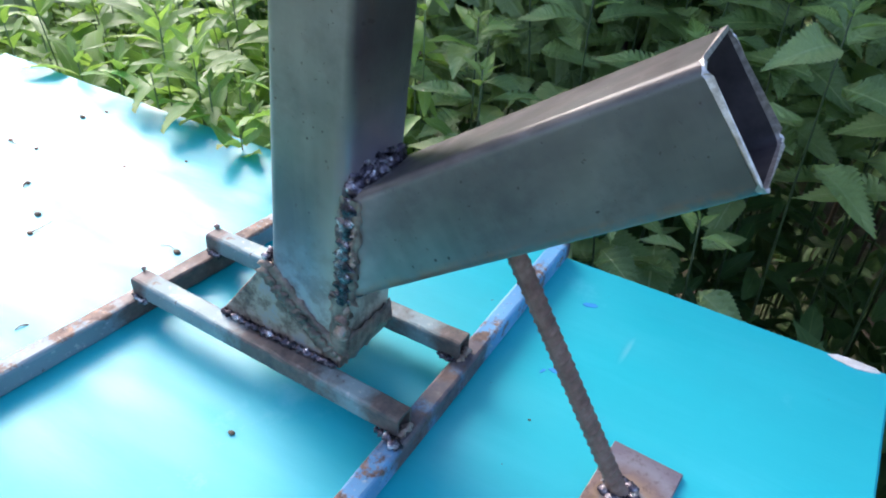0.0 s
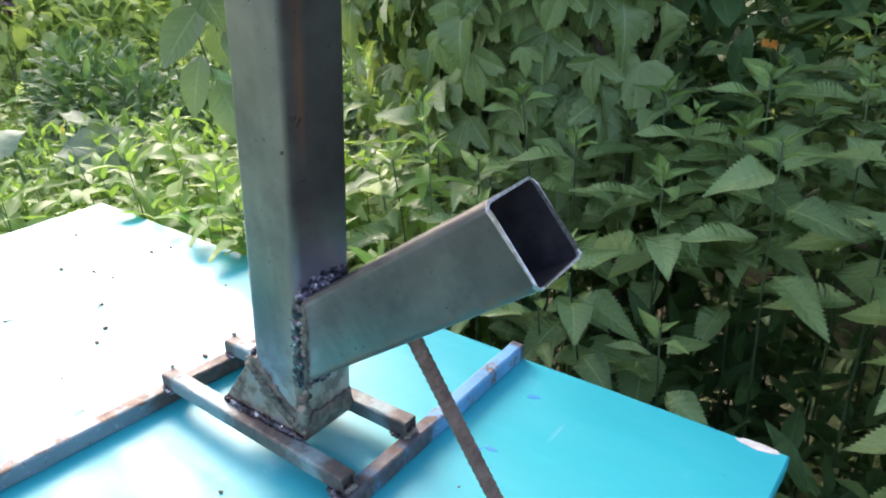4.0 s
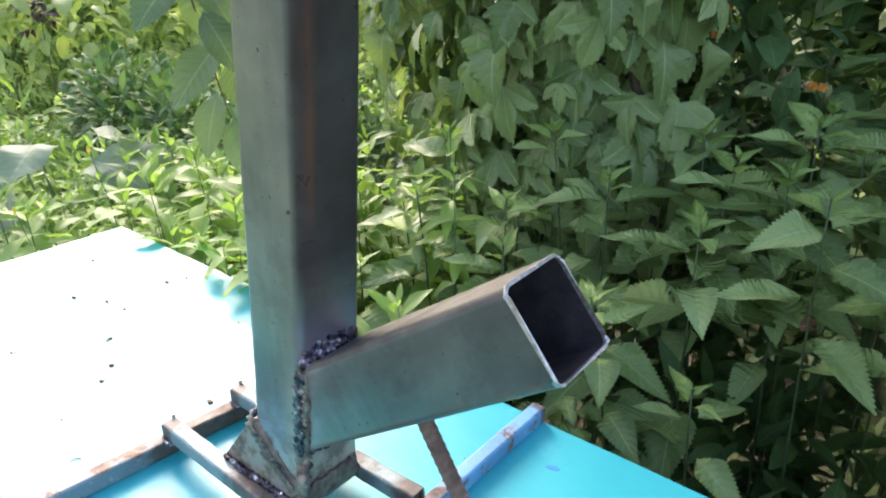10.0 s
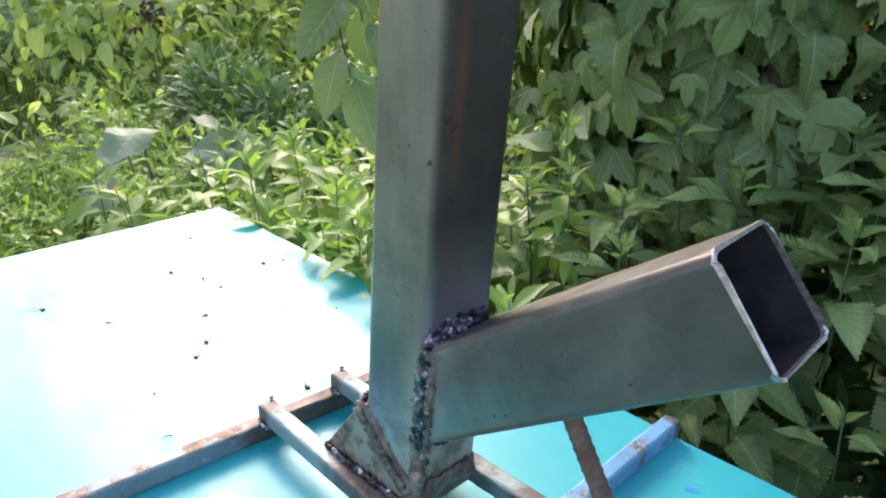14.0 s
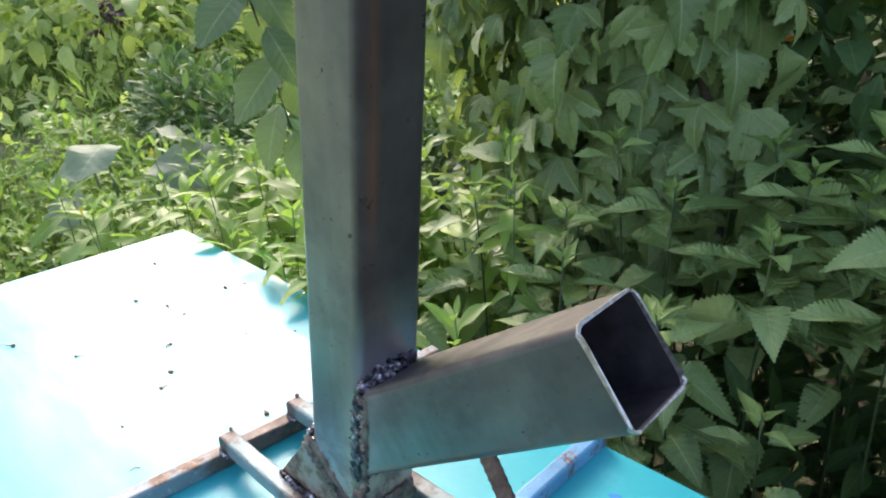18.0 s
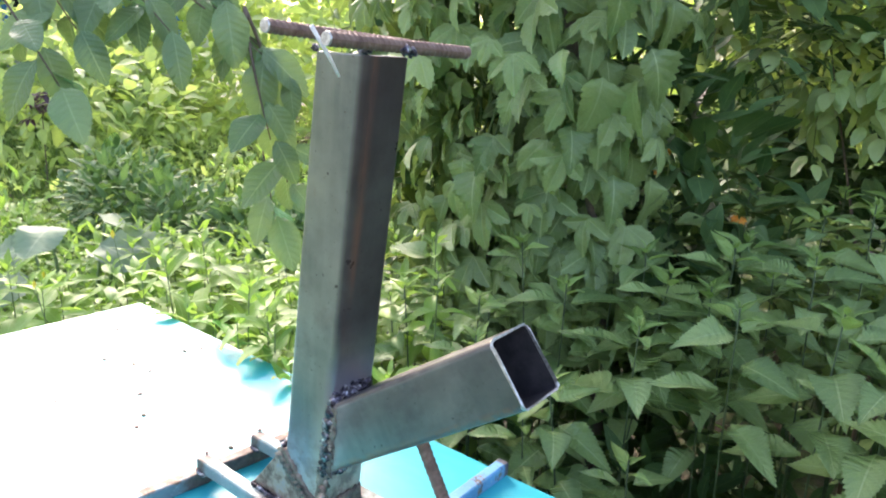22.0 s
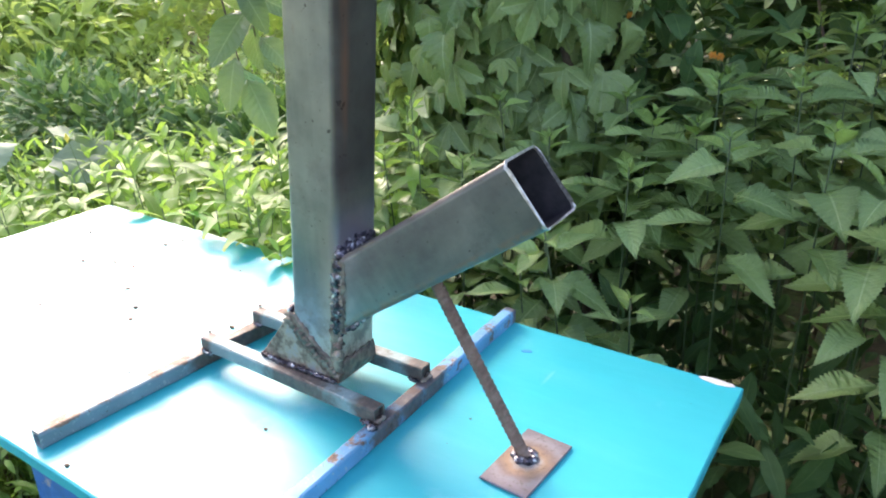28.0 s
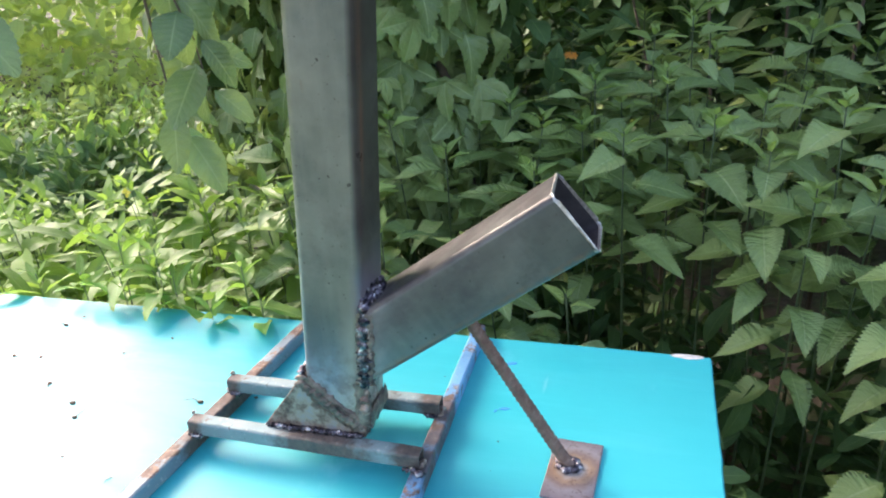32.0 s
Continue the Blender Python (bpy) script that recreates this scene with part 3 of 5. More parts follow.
def bar_between(name, a, b, size, material, label="", seed=0, tall=0.0):
    """A hollow square bar between two points (world), with dark open ends."""
    a, b = Vector(a), Vector(b)
    d = b - a
    L = d.length
    rng = random.Random(seed)
    prof = rounded(size / 2, 0.0025, 3)
    inner = rounded(size / 2 - 0.0020, 0.001, 3)
    grow = (tall or size) / size
    prof, inner = [[(p[0], p[1] * grow) for p in q] for q in (prof, inner)]
    n = 22
    rings = [[(p[0], p[1], 0.005) for p in inner], [(p[0], p[1], 0) for p in inner]]
    for k in range(n + 1):
        w = 0.00025
        rings.append([(p[0] + rng.uniform(-w, w), p[1] + rng.uniform(-w, w), L * k / n) for p in prof])
    rings += [[(p[0], p[1], L) for p in inner], [(p[0], p[1], L - 0.005) for p in inner]]
    bm = bmesh.new()
    rings_mesh(bm, rings, True)
    # local z along the bar becomes local y of the object, so that local z points up
    bmesh.ops.transform(bm, matrix=Matrix.Rotation(radians(-90), 4, "X"), verts=bm.verts)
    o = part(name, bm, material, stove, label)
    yaw = math.degrees(math.atan2(-d.x, d.y))
    tilt = math.degrees(math.asin(d.z / L))
    o.matrix_basis = off(pose(*a, tilt, 0, yaw))
    return o


zr, zx = TOP + RAIL_H / 2 + 0.0003, TOP + RAIL_H + BAR / 2 + 0.0003
bar_between("rail", (-0.1825, -0.233, zr), (-0.147, 0.236, zr), 0.0160, M_RAIL, "long worn grey-blue rail with rusty top", 1, RAIL_H)
bar_between("rail", (0.0925, -0.236, zr), (0.0845, 0.238, zr), 0.0160, M_BLUEBAR, "long rail with flaking bright blue paint", 2, RAIL_H)
bar_between("crossbar", (-0.167, -0.0345, zx), (0.090, -0.0395, zx), BAR, M_BAR, "worn grey-blue crossbar scorched near the welds", 3)
bar_between("crossbar", (-0.166, 0.0430, zx), (0.086, 0.0465, zx), BAR, M_BAR, "worn grey-blue crossbar scorched near the welds", 4)


def column():
    """Square tube, slightly leaning; its foot is cut slanting."""
    half, r, wall = 0.0312, 0.0085, 0.0025
    prof, inn = rounded(half, r, 7), rounded(half - wall, r - wall, 7)

    def foot(p):
        # the cut runs down from the far side of the branch to the branch side
        return 0.041 + (0.03 - p[0]) / 0.06 * 0.054

    rng = random.Random(11)
    zs = [0.102, 0.12, 0.16, 0.20, 0.25, 0.30, 0.35, 0.40, 0.45, 0.49, 0.506, 0.5098]
    shift = lambda p, z, w=0.0: (p[0] + LEANX * (z - ZB) + rng.uniform(-w, w), p[1] + rng.uniform(-w, w), z)
    rings = [[shift(p, foot(p)) for p in prof], [shift(p, foot(p) + 0.002) for p in prof]] + [[shift(p, z, 0.00012) for p in prof] for z in zs]
    rings.append([shift(p, ZT + rng.uniform(-0.0012, 0.0004)) for p in prof])
    rings.append([shift(p, ZT - 0.0004) for p in inn])
    rings += [[shift(p, z) for p in inn] for z in (0.40, 0.2, 0.1)]
    rings.append([shift(p, foot(p) + 0.004) for p in inn])
    bm = bmesh.new()
    rings_mesh(bm, rings)
    for f in bm.faces:
        f.smooth = True
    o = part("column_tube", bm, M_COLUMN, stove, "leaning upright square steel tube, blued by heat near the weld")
    o.matrix_basis = Matrix.Translation((-0.0032, 0.0022, 0))
    return o


column()


def foot_wedge():
    """The slanting foot piece under the column, on the crossbars."""
    bm = bmesh.new()
    y = 0.0296
    prof = [(-0.082, 0.0350), (0.0295, 0.0340), (0.0300, 0.043), (-0.0305, 0.0965), (-0.0345, 0.0960)]
    rings_mesh(bm, [[(px_, -y, pz) for px_, pz in prof], [(px_, y, pz) for px_, pz in prof]], True)
    bmesh.ops.recalc_face_normals(bm, faces=bm.faces)
    bmesh.ops.bevel(bm, geom=list(bm.edges), offset=0.0012, segments=2, affect="EDGES", profile=0.5)
    return part("foot_wedge", bm, M_BURNT, stove, "scorched slanting foot piece of welded steel")


foot_wedge()

ARM_A = radians(34.5)            # rise of the branch tube
ARM_O = Vector((0.031, -0.0012, 0.1335))   # where its axis meets the column's face
ARM_M = pose(*ARM_O, 0, -math.degrees(ARM_A), 3.0)


def branch_tube():
    half, r, wall = 0.0315, 0.0068, 0.0013
    prof, inn = rounded(half, r, 7), rounded(half - wall, r - wall, 7)
    near = lambda z: 0.0052 + 0.808 * z               # cut along the column's leaning face
    mouth = lambda z: 0.2415 - 0.07 * z                  # slightly slanting sawn mouth
    rng = random.Random(5)
    rings = [[(near(p[1]), p[0], p[1]) for p in prof]]
    for s in (0.02, 0.15, 0.35, 0.55, 0.75, 0.9, 0.975, 0.99):
        rings.append([(near(p[1]) + (mouth(p[1]) - near(p[1])) * s, p[0] + rng.uniform(-1, 1) * 0.00012, p[1] + rng.uniform(-1, 1) * 0.00012) for p in prof])
    rings.append([(mouth(p[1]) + rng.uniform(-0.0008, 0.0004), p[0], p[1]) for p in prof])
    bm = bmesh.new()
    rings_mesh(bm, rings)
    for f in bm.faces:
        f.smooth = True
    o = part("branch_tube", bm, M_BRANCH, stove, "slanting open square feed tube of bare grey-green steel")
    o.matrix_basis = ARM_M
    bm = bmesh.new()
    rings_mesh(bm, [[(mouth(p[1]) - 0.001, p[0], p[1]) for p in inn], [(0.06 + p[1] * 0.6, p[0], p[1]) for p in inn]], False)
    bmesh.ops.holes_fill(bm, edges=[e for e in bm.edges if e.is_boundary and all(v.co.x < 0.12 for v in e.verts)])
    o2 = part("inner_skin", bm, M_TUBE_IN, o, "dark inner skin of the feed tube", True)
    # bright ragged rim
    bm = bmesh.new()
    out2 = rounded(half + 0.0003, r, 7)
    inn2 = rounded(half - wall - 0.0002, r - wall, 7)
    rg = lambda: rng.uniform(-0.0006, 0.0009) + (rng.uniform(0.0, 0.0022) if rng.random() < 0.16 else 0.0)
    rings_mesh(bm, [[(mouth(p[1]) - 0.0014 + rg(), p[0], p[1]) for p in out2], [(mouth(p[1]) + 0.0006 + rg(), p[0] + rg() * 0.4, p[1] + rg() * 0.4) for p in out2],
                    [(mouth(p[1]) + 0.0006 + rg(), p[0], p[1]) for p in inn2], [(mouth(p[1]) - 0.0015, p[0], p[1]) for p in inn2]])
    part("sawn_rim", bm, M_CUT, o, "bright ragged sawn rim")
    return o


branch_tube()


def bead(name, points, radius, parent, seed=0, material=None, label="rippled weld bead", spread=(1, 1, 1)):
    """A lumpy weld bead along points (stove's space)."""
    rng = random.Random(seed)
    pts = [Vector(p) for p in points]
    path, step = [], radius * 0.24
    for a, b in zip(pts, pts[1:]):
        m = max(2, int((b - a).length / step))
        path += [a.lerp(b, k / m) for k in range(m)]
    path.append(pts[-1])
    n = len(path)
    swell = [radius * (0.85 + 0.22 * math.sin(k * 0.95 + seed) + rng.uniform(-0.10, 0.10)) * min(1, 0.3 + 0.25 * min(k, n - 1 - k)) for k in range(n)]
    bm = tube_along(path, swell, 14)
    # frozen drops and ripples, one skin
    for k, v in enumerate(bm.verts):
        c = path[min(k // 14, n - 1)]
        d = v.co - c
        cell = noise.voronoi(v.co * (1.15 / radius) + Vector((seed * 3.1, 0, 0)))[0][0]
        lump = 0.55 + 1.15 * max(0.0, 0.75 - cell) + 0.30 * noise.noise(v.co * (2.6 / radius))
        v.co = c + Vector((d.x * spread[0], d.y * spread[1], d.z * spread[2])) * lump
    return part(name, bm, material or M_WELD, parent, label, True)


def arm_at(s, y, u):
    return ARM_M @ Vector((s, y, u))


def weld_skin(points, width, normal, seed):
    """Scorched rough skin along a seam: a thin ragged ribbon lying on the metal."""
    rng = random.Random(seed)
    nrm = Vector(normal).normalized()
    pts = [Vector(p) for p in points]
    path = []
    for a, b in zip(pts, pts[1:]):
        m = max(2, int((b - a).length / 0.003))
        path += [a.lerp(b, k / m) for k in range(m)]
    path.append(pts[-1])
    bm = bmesh.new()
    rows = []
    for k, p in enumerate(path):
        d = (path[min(k + 1, len(path) - 1)] - path[max(k - 1, 0)]).normalized()
        side = d.cross(nrm).normalized()
        w = width * rng.uniform(0.75, 1.2)
        rows.append([bm.verts.new(p + side * w * s + nrm * (0.0009 * (1 - abs(s) ** 3) + rng.uniform(0, 0.0007) * (abs(s) < 0.9))) for s in (-1, -0.6, -0.2, 0.2, 0.6, 1)])
    for a, b in zip(rows, rows[1:]):
        for i in range(5):
            bm.faces.new((a[i], a[i + 1], b[i + 1], b[i]))
    back = [[bm.verts.new(v.co - nrm * 0.0012) for v in (r[0], r[-1])] for r in rows]
    for (a, b), (p, q) in zip(zip(rows, rows[1:]), zip(back, back[1:])):
        bm.faces.new((a[0], b[0], q[0], p[0]))
        bm.faces.new((a[-1], p[1], q[1], b[-1]))
    bmesh.ops.recalc_face_normals(bm, faces=bm.faces)
    return part("weld_skin", bm, M_SCORCH, stove, "scorched mottled skin beside the weld", True)


# weld over the branch's upper edge, down both of its sides, and under it
def face_at(u, y, d=0.0):
    return arm_at(0.006 + 0.808 * u + d, y, u)


bead("weld_bead", [face_at(0.030, -0.0290, 0.001), face_at(0.0325, -0.020, 0.003), face_at(0.0335, 0.0, 0.004), face_at(0.0335, 0.016, 0.004), face_at(0.031, 0.0285, 0.002)], 0.0100, stove, 1, label="thick dark rippled weld bead")
crown = face_at(0.0315, 0.0)
bead("weld_bead", [(crown.x - 0.001, y, crown.z + 0.0105 - 9.0 * y * y) for y in (-0.028, -0.020, -0.010, 0.0, 0.010, 0.020, 0.027)], 0.0068, stove, 73, label="thick silvery rippled weld bead on the column", spread=(0.7, 1, 1))
bead("weld_bead", [face_at(0.0335, -0.022, 0.009), face_at(0.034, -0.005, 0.010), face_at(0.034, 0.018, 0.009)], 0.0050, stove, 71, label="thick dark rippled weld bead")
bead("weld_bead", [face_at(0.031, -0.0325, 0.002), face_at(0.016, -0.0345, 0.003), face_at(0.002, -0.0345, 0.002), face_at(-0.014, -0.0342, 0.003), face_at(-0.026, -0.0335, 0.002), face_at(-0.032, -0.032)], 0.0050, stove, 2, label="thick dark rippled weld bead", spread=(1.3, 0.35, 1))
weld_skin([face_at(0.030, -0.0318, 0.004), face_at(0.010, -0.0328, 0.004), face_at(-0.010, -0.0328, 0.004), face_at(-0.030, -0.0318, 0.004)], 0.0085, (0, -1, 0), 91)
weld_skin([(0.030, -0.0302, 0.098), (0.0305, -0.0302, 0.075), (0.030, -0.0302, 0.050)], 0.0070, (0, -1, 0), 92)
weld_skin([(0.0335, 0.026, 0.052), (0.0335, 0.0, 0.050), (0.0332, -0.026, 0.050)], 0.010, (1, 0, 0), 93)
bead("weld_bead", [face_at(0.014, -0.0330, 0.010), face_at(0.000, -0.0335, 0.009), face_at(-0.010, -0.0335, 0.011)], 0.0022, stove, 72, M_BURNT, "thin dark weld spatter line")
bead("weld_bead", [face_at(0.030, 0.030), face_at(0.0, 0.0325), face_at(-0.030, 0.031)], 0.0055, stove, 3)
bead("weld_bead", [face_at(-0.0325, -0.028), face_at(-0.034, 0.0), face_at(-0.0325, 0.028)], 0.0050, stove, 4)
bead("weld_bead", [(0.0345, -0.0285, 0.092), (0.0335, -0.0292, 0.078), (0.0325, -0.0295, 0.062)], 0.0060, stove, 14, M_BURNT, "scorched lumpy weld patch")
# along the slanting foot cut and on the crossbars
bead("weld_bead", [(-0.0325, -0.0275, 0.101), (-0.0318, -0.0315, 0.090), (-0.020, -0.0318, 0.0815), (-0.002, -0.0318, 0.0665), (0.014, -0.0318, 0.055), (0.028, -0.031, 0.045)], 0.0042, stove, 5, M_SCORCH, "flat scorched weld seam", (1.7, 0.45, 1.2))
weld_skin([(-0.030, -0.0300, 0.094), (-0.012, -0.0300, 0.076), (0.010, -0.0300, 0.058), (0.026, -0.0300, 0.046)], 0.0100, (0, -1, 0), 94)
bead("weld_bead", [(-0.0330, -0.029, 0.102), (-0.0345, -0.004, 0.0995), (-0.0335, 0.027, 0.101)], 0.0046, stove, 6)
bead("weld_bead", [(-0.080, -0.0315, 0.0375), (-0.05, -0.0325, 0.0375), (-0.02, -0.0325, 0.0375), (0.012, -0.0322, 0.0375), (0.029, -0.0315, 0.0380)], 0.0043, stove, 7, label="long silvery rippled weld bead", spread=(1, 0.8, 0.8))
bead("weld_bead", [(-0.078, 0.0335, 0.038), (-0.02, 0.034, 0.038), (0.028, 0.0335, 0.038)], 0.0038, stove, 8)
# tacks where the crossbars lie on the rails
for k, (x, y) in enumerate(((-0.166, -0.0345), (-0.165, 0.043), (0.0885, -0.0395), (0.0845, 0.0465))):
    e = -1 if x < 0 else 1
    bead("weld_tack", [(x + e * 0.001, y - 0.009, 0.019), (x + e * 0.003, y - 0.001, 0.0215), (x + e * 0.001, y + 0.008, 0.019)], 0.0036, stove, 20 + k, M_BURNT, "lumpy scorched weld tack")
    bead("weld_tack", [(x - e * 0.016, y - 0.0092, 0.0195), (x - e * 0.008, y - 0.0098, 0.019), (x - e * 0.001, y - 0.0092, 0.0195)], 0.0030, stove, 30 + k, M_WELD, "dark weld tack")
    if k < 2:
        bead("weld_spike", [(x - 0.0005, y + 0.005, 0.0345), (x - 0.0012, y + 0.0055, 0.039)], 0.0030, stove, 40 + k, M_BURNT, "burr at the bar's end")
    if k == 2:
        bead("weld_tack", [(x - 0.006, y - 0.012, 0.024), (x + 0.002, y - 0.015, 0.021), (x + 0.009, y - 0.012, 0.020)], 0.0048, stove, 44, M_WELD, "large rough weld lump on the blue rail")


def rebar(name, a, b, radius, parent, label, seed=0, pitch=0.0066):
    """Ribbed reinforcing bar: slanting ribs on two sides and two lengthwise ribs."""
    a, b = Vector(a), Vector(b)
    L = (b - a).length
    sides, n = 16, int(L / pitch * 6)
    rings = []
    for k in range(n + 1):
        z = L * k / n
        ring = []
        for i in range(sides):
            an = 2 * math.pi * i / sides
            ph = (z / pitch + 0.35 * math.sin(an)) % 1.0
            h = max(0.0, math.sin(math.pi * min(1.0, ph / 0.45))) if ph < 0.45 else 0.0
            r = radius * (0.92 + 0.14 * h * abs(math.sin(an)) ** 0.5 + 0.11 * max(0.0, abs(math.cos(an)) - 0.9) * 10 * 0.8)
            ring.append((r * math.cos(an), r * math.sin(an), z))
        rings.append(ring)
    bm = bmesh.new()
    rings_mesh(bm, rings, True)
    o = part(name, bm, M_REBAR, parent, label)
    o.matrix_basis = Matrix.Translation(a) @ (b - a).to_track_quat("Z", "Y").to_matrix().to_4x4()
    return o


leg_top, leg_foot = Vector((0.1295, 0.000, 0.169)), Vector((0.2265, 0.006, 0.004))
rebar("support_leg", leg_top, leg_foot, 0.0063, stove, "rusty ribbed rebar leg propping the feed tube")
bead("weld_bead", [leg_top + Vector((-0.008, -0.006, 0.0)), leg_top + Vector((0.004, -0.008, 0.008)), leg_top + Vector((0.012, 0.004, 0.012))], 0.0034, stove, 50, M_BURNT, "scorched weld tack")


def foot_plate():
    bm = box(bmesh.new(), (-0.0245, -0.044, 0), (0.0245, 0.044, 0.003), bevel=0.0007, seg=1)
    o = part("foot_plate", bm, M_PLATE, stove, "small heat-tinted steel plate under the leg")
    o.matrix_basis = pose(0.231, 0.002, 0.0006, 0, 0, -3)
    rng = random.Random(2)
    for k in range(7):
        a = k * 0.9
        p = Vector((leg_foot.x + 0.0085 * math.cos(a), leg_foot.y + 0.0085 * math.sin(a), 0.0052))
        bm = bmesh.new()
        bmesh.ops.create_icosphere(bm, subdivisions=2, radius=0.0048, matrix=Matrix.Translation(p) @ Matrix.Diagonal((1.2, 1, 0.7, 1)))
        for v in bm.verts:
            v.co += Vector([rng.uniform(-1, 1) * 0.0008 for _ in range(3)])
        part("weld_blob", bm, M_WELD, stove, "blue-black weld blob", True)
    return o


foot_plate()
ZR = ZT + 0.0065
rebar("pot_bar", (0.000, -0.080, ZR + 0.011), (0.000, 0.109, ZR + 0.004), 0.0062, stove, "rusty rebar pot support welded over the mouth")
rebar("pot_bar", (0.068, -0.074, ZR + 0.004), (0.070, 0.110, ZR + 0.001), 0.0062, stove, "rusty rebar pot support welded over the mouth")
for k, (x, y) in enumerate(((0.002, -0.028), (0.003, 0.03), (0.064, -0.026), (0.067, 0.03))):
    bead("weld_tack", [(x - 0.004, y, ZT + 0.002), (x + 0.005, y + 0.003, ZT + 0.003)], 0.004, stove, 60 + k, M_WELD, "dark weld tack")
bead("weld_bead", [(0.0745, 0.006, ZT + 0.005), (0.0750, 0.018, ZT + 0.006), (0.0735, 0.027, ZT + 0.002)], 0.0052, stove, 66, M_WELD, "dark lumpy weld joining bar and column")
bead("weld_bead", [(0.060, 0.004, ZT + 0.0115), (0.064, 0.016, ZT + 0.0125), (0.062, 0.025, ZT + 0.011)], 0.0036, stove, 67, M_SCORCH, "scorched weld spatter on the bar")
bm = tube_along([(0.068, -0.0758, ZR + 0.004), (0.068, -0.0742, ZR + 0.004)], [0.0056, 0.0061], 16)
part("bar_end", bm, M_CUT, stove, "bright round cut end of the bar", False)
bm = tube_along([(0.000, -0.0818, ZR + 0.011), (0.000, -0.0802, ZR + 0.011)], [0.0056, 0.0061], 16)
part("bar_end", bm, M_CUT, stove, "bright round cut end of the bar", False)
# stub of a welding electrode left standing on the rim
el = tagged(part("electrode_stub", tube_along([(0.040, -0.066, TOP + ZT + 0.020), (0.0455, -0.050, TOP + ZT - 0.004), (0.049, -0.041, TOP + ZT - 0.020)], [0.0019, 0.0017, 0.0011], 8), M_ELECTRODE, smooth=True), "thin pale welding electrode stub stuck at the stove's mouth", "electrode")

# crumbs and dry stalks lying on the board
CRUMBS = [(-0.673, 0.135, 0.005, 0), (-0.569, 0.056, 0.006, 0), (-0.523, 0.080, 0.005, 1), (-0.483, 0.084, 0.004, 1), (-0.375, 0.114, 0.003, 0), (-0.567, -0.107, 0.006, 1), (-0.422, 0.033, 0.005, 2), (-0.361, 0.002, 0.006, 0), (-0.338, -0.022, 0.005, 1), (-0.207, 0.034, 0.006, 1), (-0.504, 0.193, 0.004, 0), (-0.513, 0.166, 0.006, 1), (-0.332, 0.161, 0.003, 0), (-0.301, -0.084, 0.003, 0), (-0.482, -0.062, 0.004, 1), (-0.621, -0.160, 0.003, 0), (-0.133, -0.234, 0.005, 0), (-0.015, -0.093, 0.004, 0), (0.150, 0.033, 0.002, 0), (-0.225, -0.101, 0.002, 1), (-0.145, 0.055, 0.004, 0)]
for k, (x, y, s, stalk) in enumerate(CRUMBS):
    rng = random.Random(k)
    bm = bmesh.new()
    bmesh.ops.create_icosphere(bm, subdivisions=2, radius=s * 0.5, matrix=Matrix.Diagonal((1.3, 0.9, 0.55, 1)))
    for v in bm.verts:
        v.co *= 1 + 0.35 * noise.noise(v.co * 900 + Vector((k, 0, 0)))
    if stalk:
        a = rng.uniform(0, 6.28)
        L = s * (rng.uniform(2.5, 5) if stalk == 1 else 2.0)
        tube_along([(0, 0, 0), (L * 0.5 * math.cos(a), L * 0.5 * math.sin(a), 0.0012), (L * math.cos(a + 0.25), L * math.sin(a + 0.25), 0.0)], [0.0006, 0.0005, 0.0003] if stalk == 1 else [0.0008, 0.001, 0.0005], 5, bm)
    o = tagged(part("plant_crumb", bm, M_DEBRIS, None, smooth=True), "dry dark plant crumb lying on the turquoise paint", "plant crumb", "crumbs on the board")
    o.matrix_basis = Matrix.Translation((x, y, TOP + s * 0.2))

# ---------------------------------------------------------------- leaves
def leaf_mesh(name, material, length, width, profile, teeth=0, tooth=0.0, rows=14, fold=0.25, droop=0.3, wave=0.03, seed=0, lobes=None):
    """A leaf in the x-y plane, from its stalk at the origin to its tip at +y; folded along the midrib, drooping to the tip.
    profile(s) gives the half width from 0 to 1."""
    rng = random.Random(seed)
    bm = bmesh.new()
    uv = bm.loops.layers.uv.new("UVMap")
    grid = []
    rows = max(rows, teeth * 2)
    for i in range(rows + 1):
        s = i / rows
        w = width * profile(s)
        if teeth and 0 < i < rows:
            w *= 1 + (tooth if i % 2 else -tooth * 0.55)
        sy = s - (tooth * 0.10 if teeth and i % 2 == 0 else -tooth * 0.06)
        row = []
        for k in (-1, -0.5, 0, 0.5, 1):
            x = k * w
            back = abs(k) * (0.03 if teeth else 0.0) * (1 if i % 2 else 0)
            z = fold * abs(x) - droop * length * s * s - (abs(k) ** 2) * width * 0.25 * fold
            z += wave * length * math.sin(9 * s + 2.5 * k + seed) * abs(k)
            if teeth:
                z += length * (0.0014 if i % 4 < 2 else -0.0014) * (1 if 0 < abs(k) < 1 else 0.3) * min(1, 3 * (1 - s))
            row.append(((x, (sy + back) * length, z), (k * 0.5 + 0.5, s)))
        grid.append(row)
    verts = [[bm.verts.new(p) for p, _ in row] for row in grid]
    for i in range(rows):
        for k in range(4):
            f = bm.faces.new((verts[i][k], verts[i][k + 1], verts[i + 1][k + 1], verts[i + 1][k]))
            f.smooth = True
            for lp, (a, b) in zip(f.loops, ((i, k), (i, k + 1), (i + 1, k + 1), (i + 1, k))):
                lp[uv].uv = grid[a][b][1]
    me = bpy.data.meshes.new(name)
    bm.normal_update()
    bm.to_mesh(me)
    bm.free()
    me.materials.append(material)
    return me


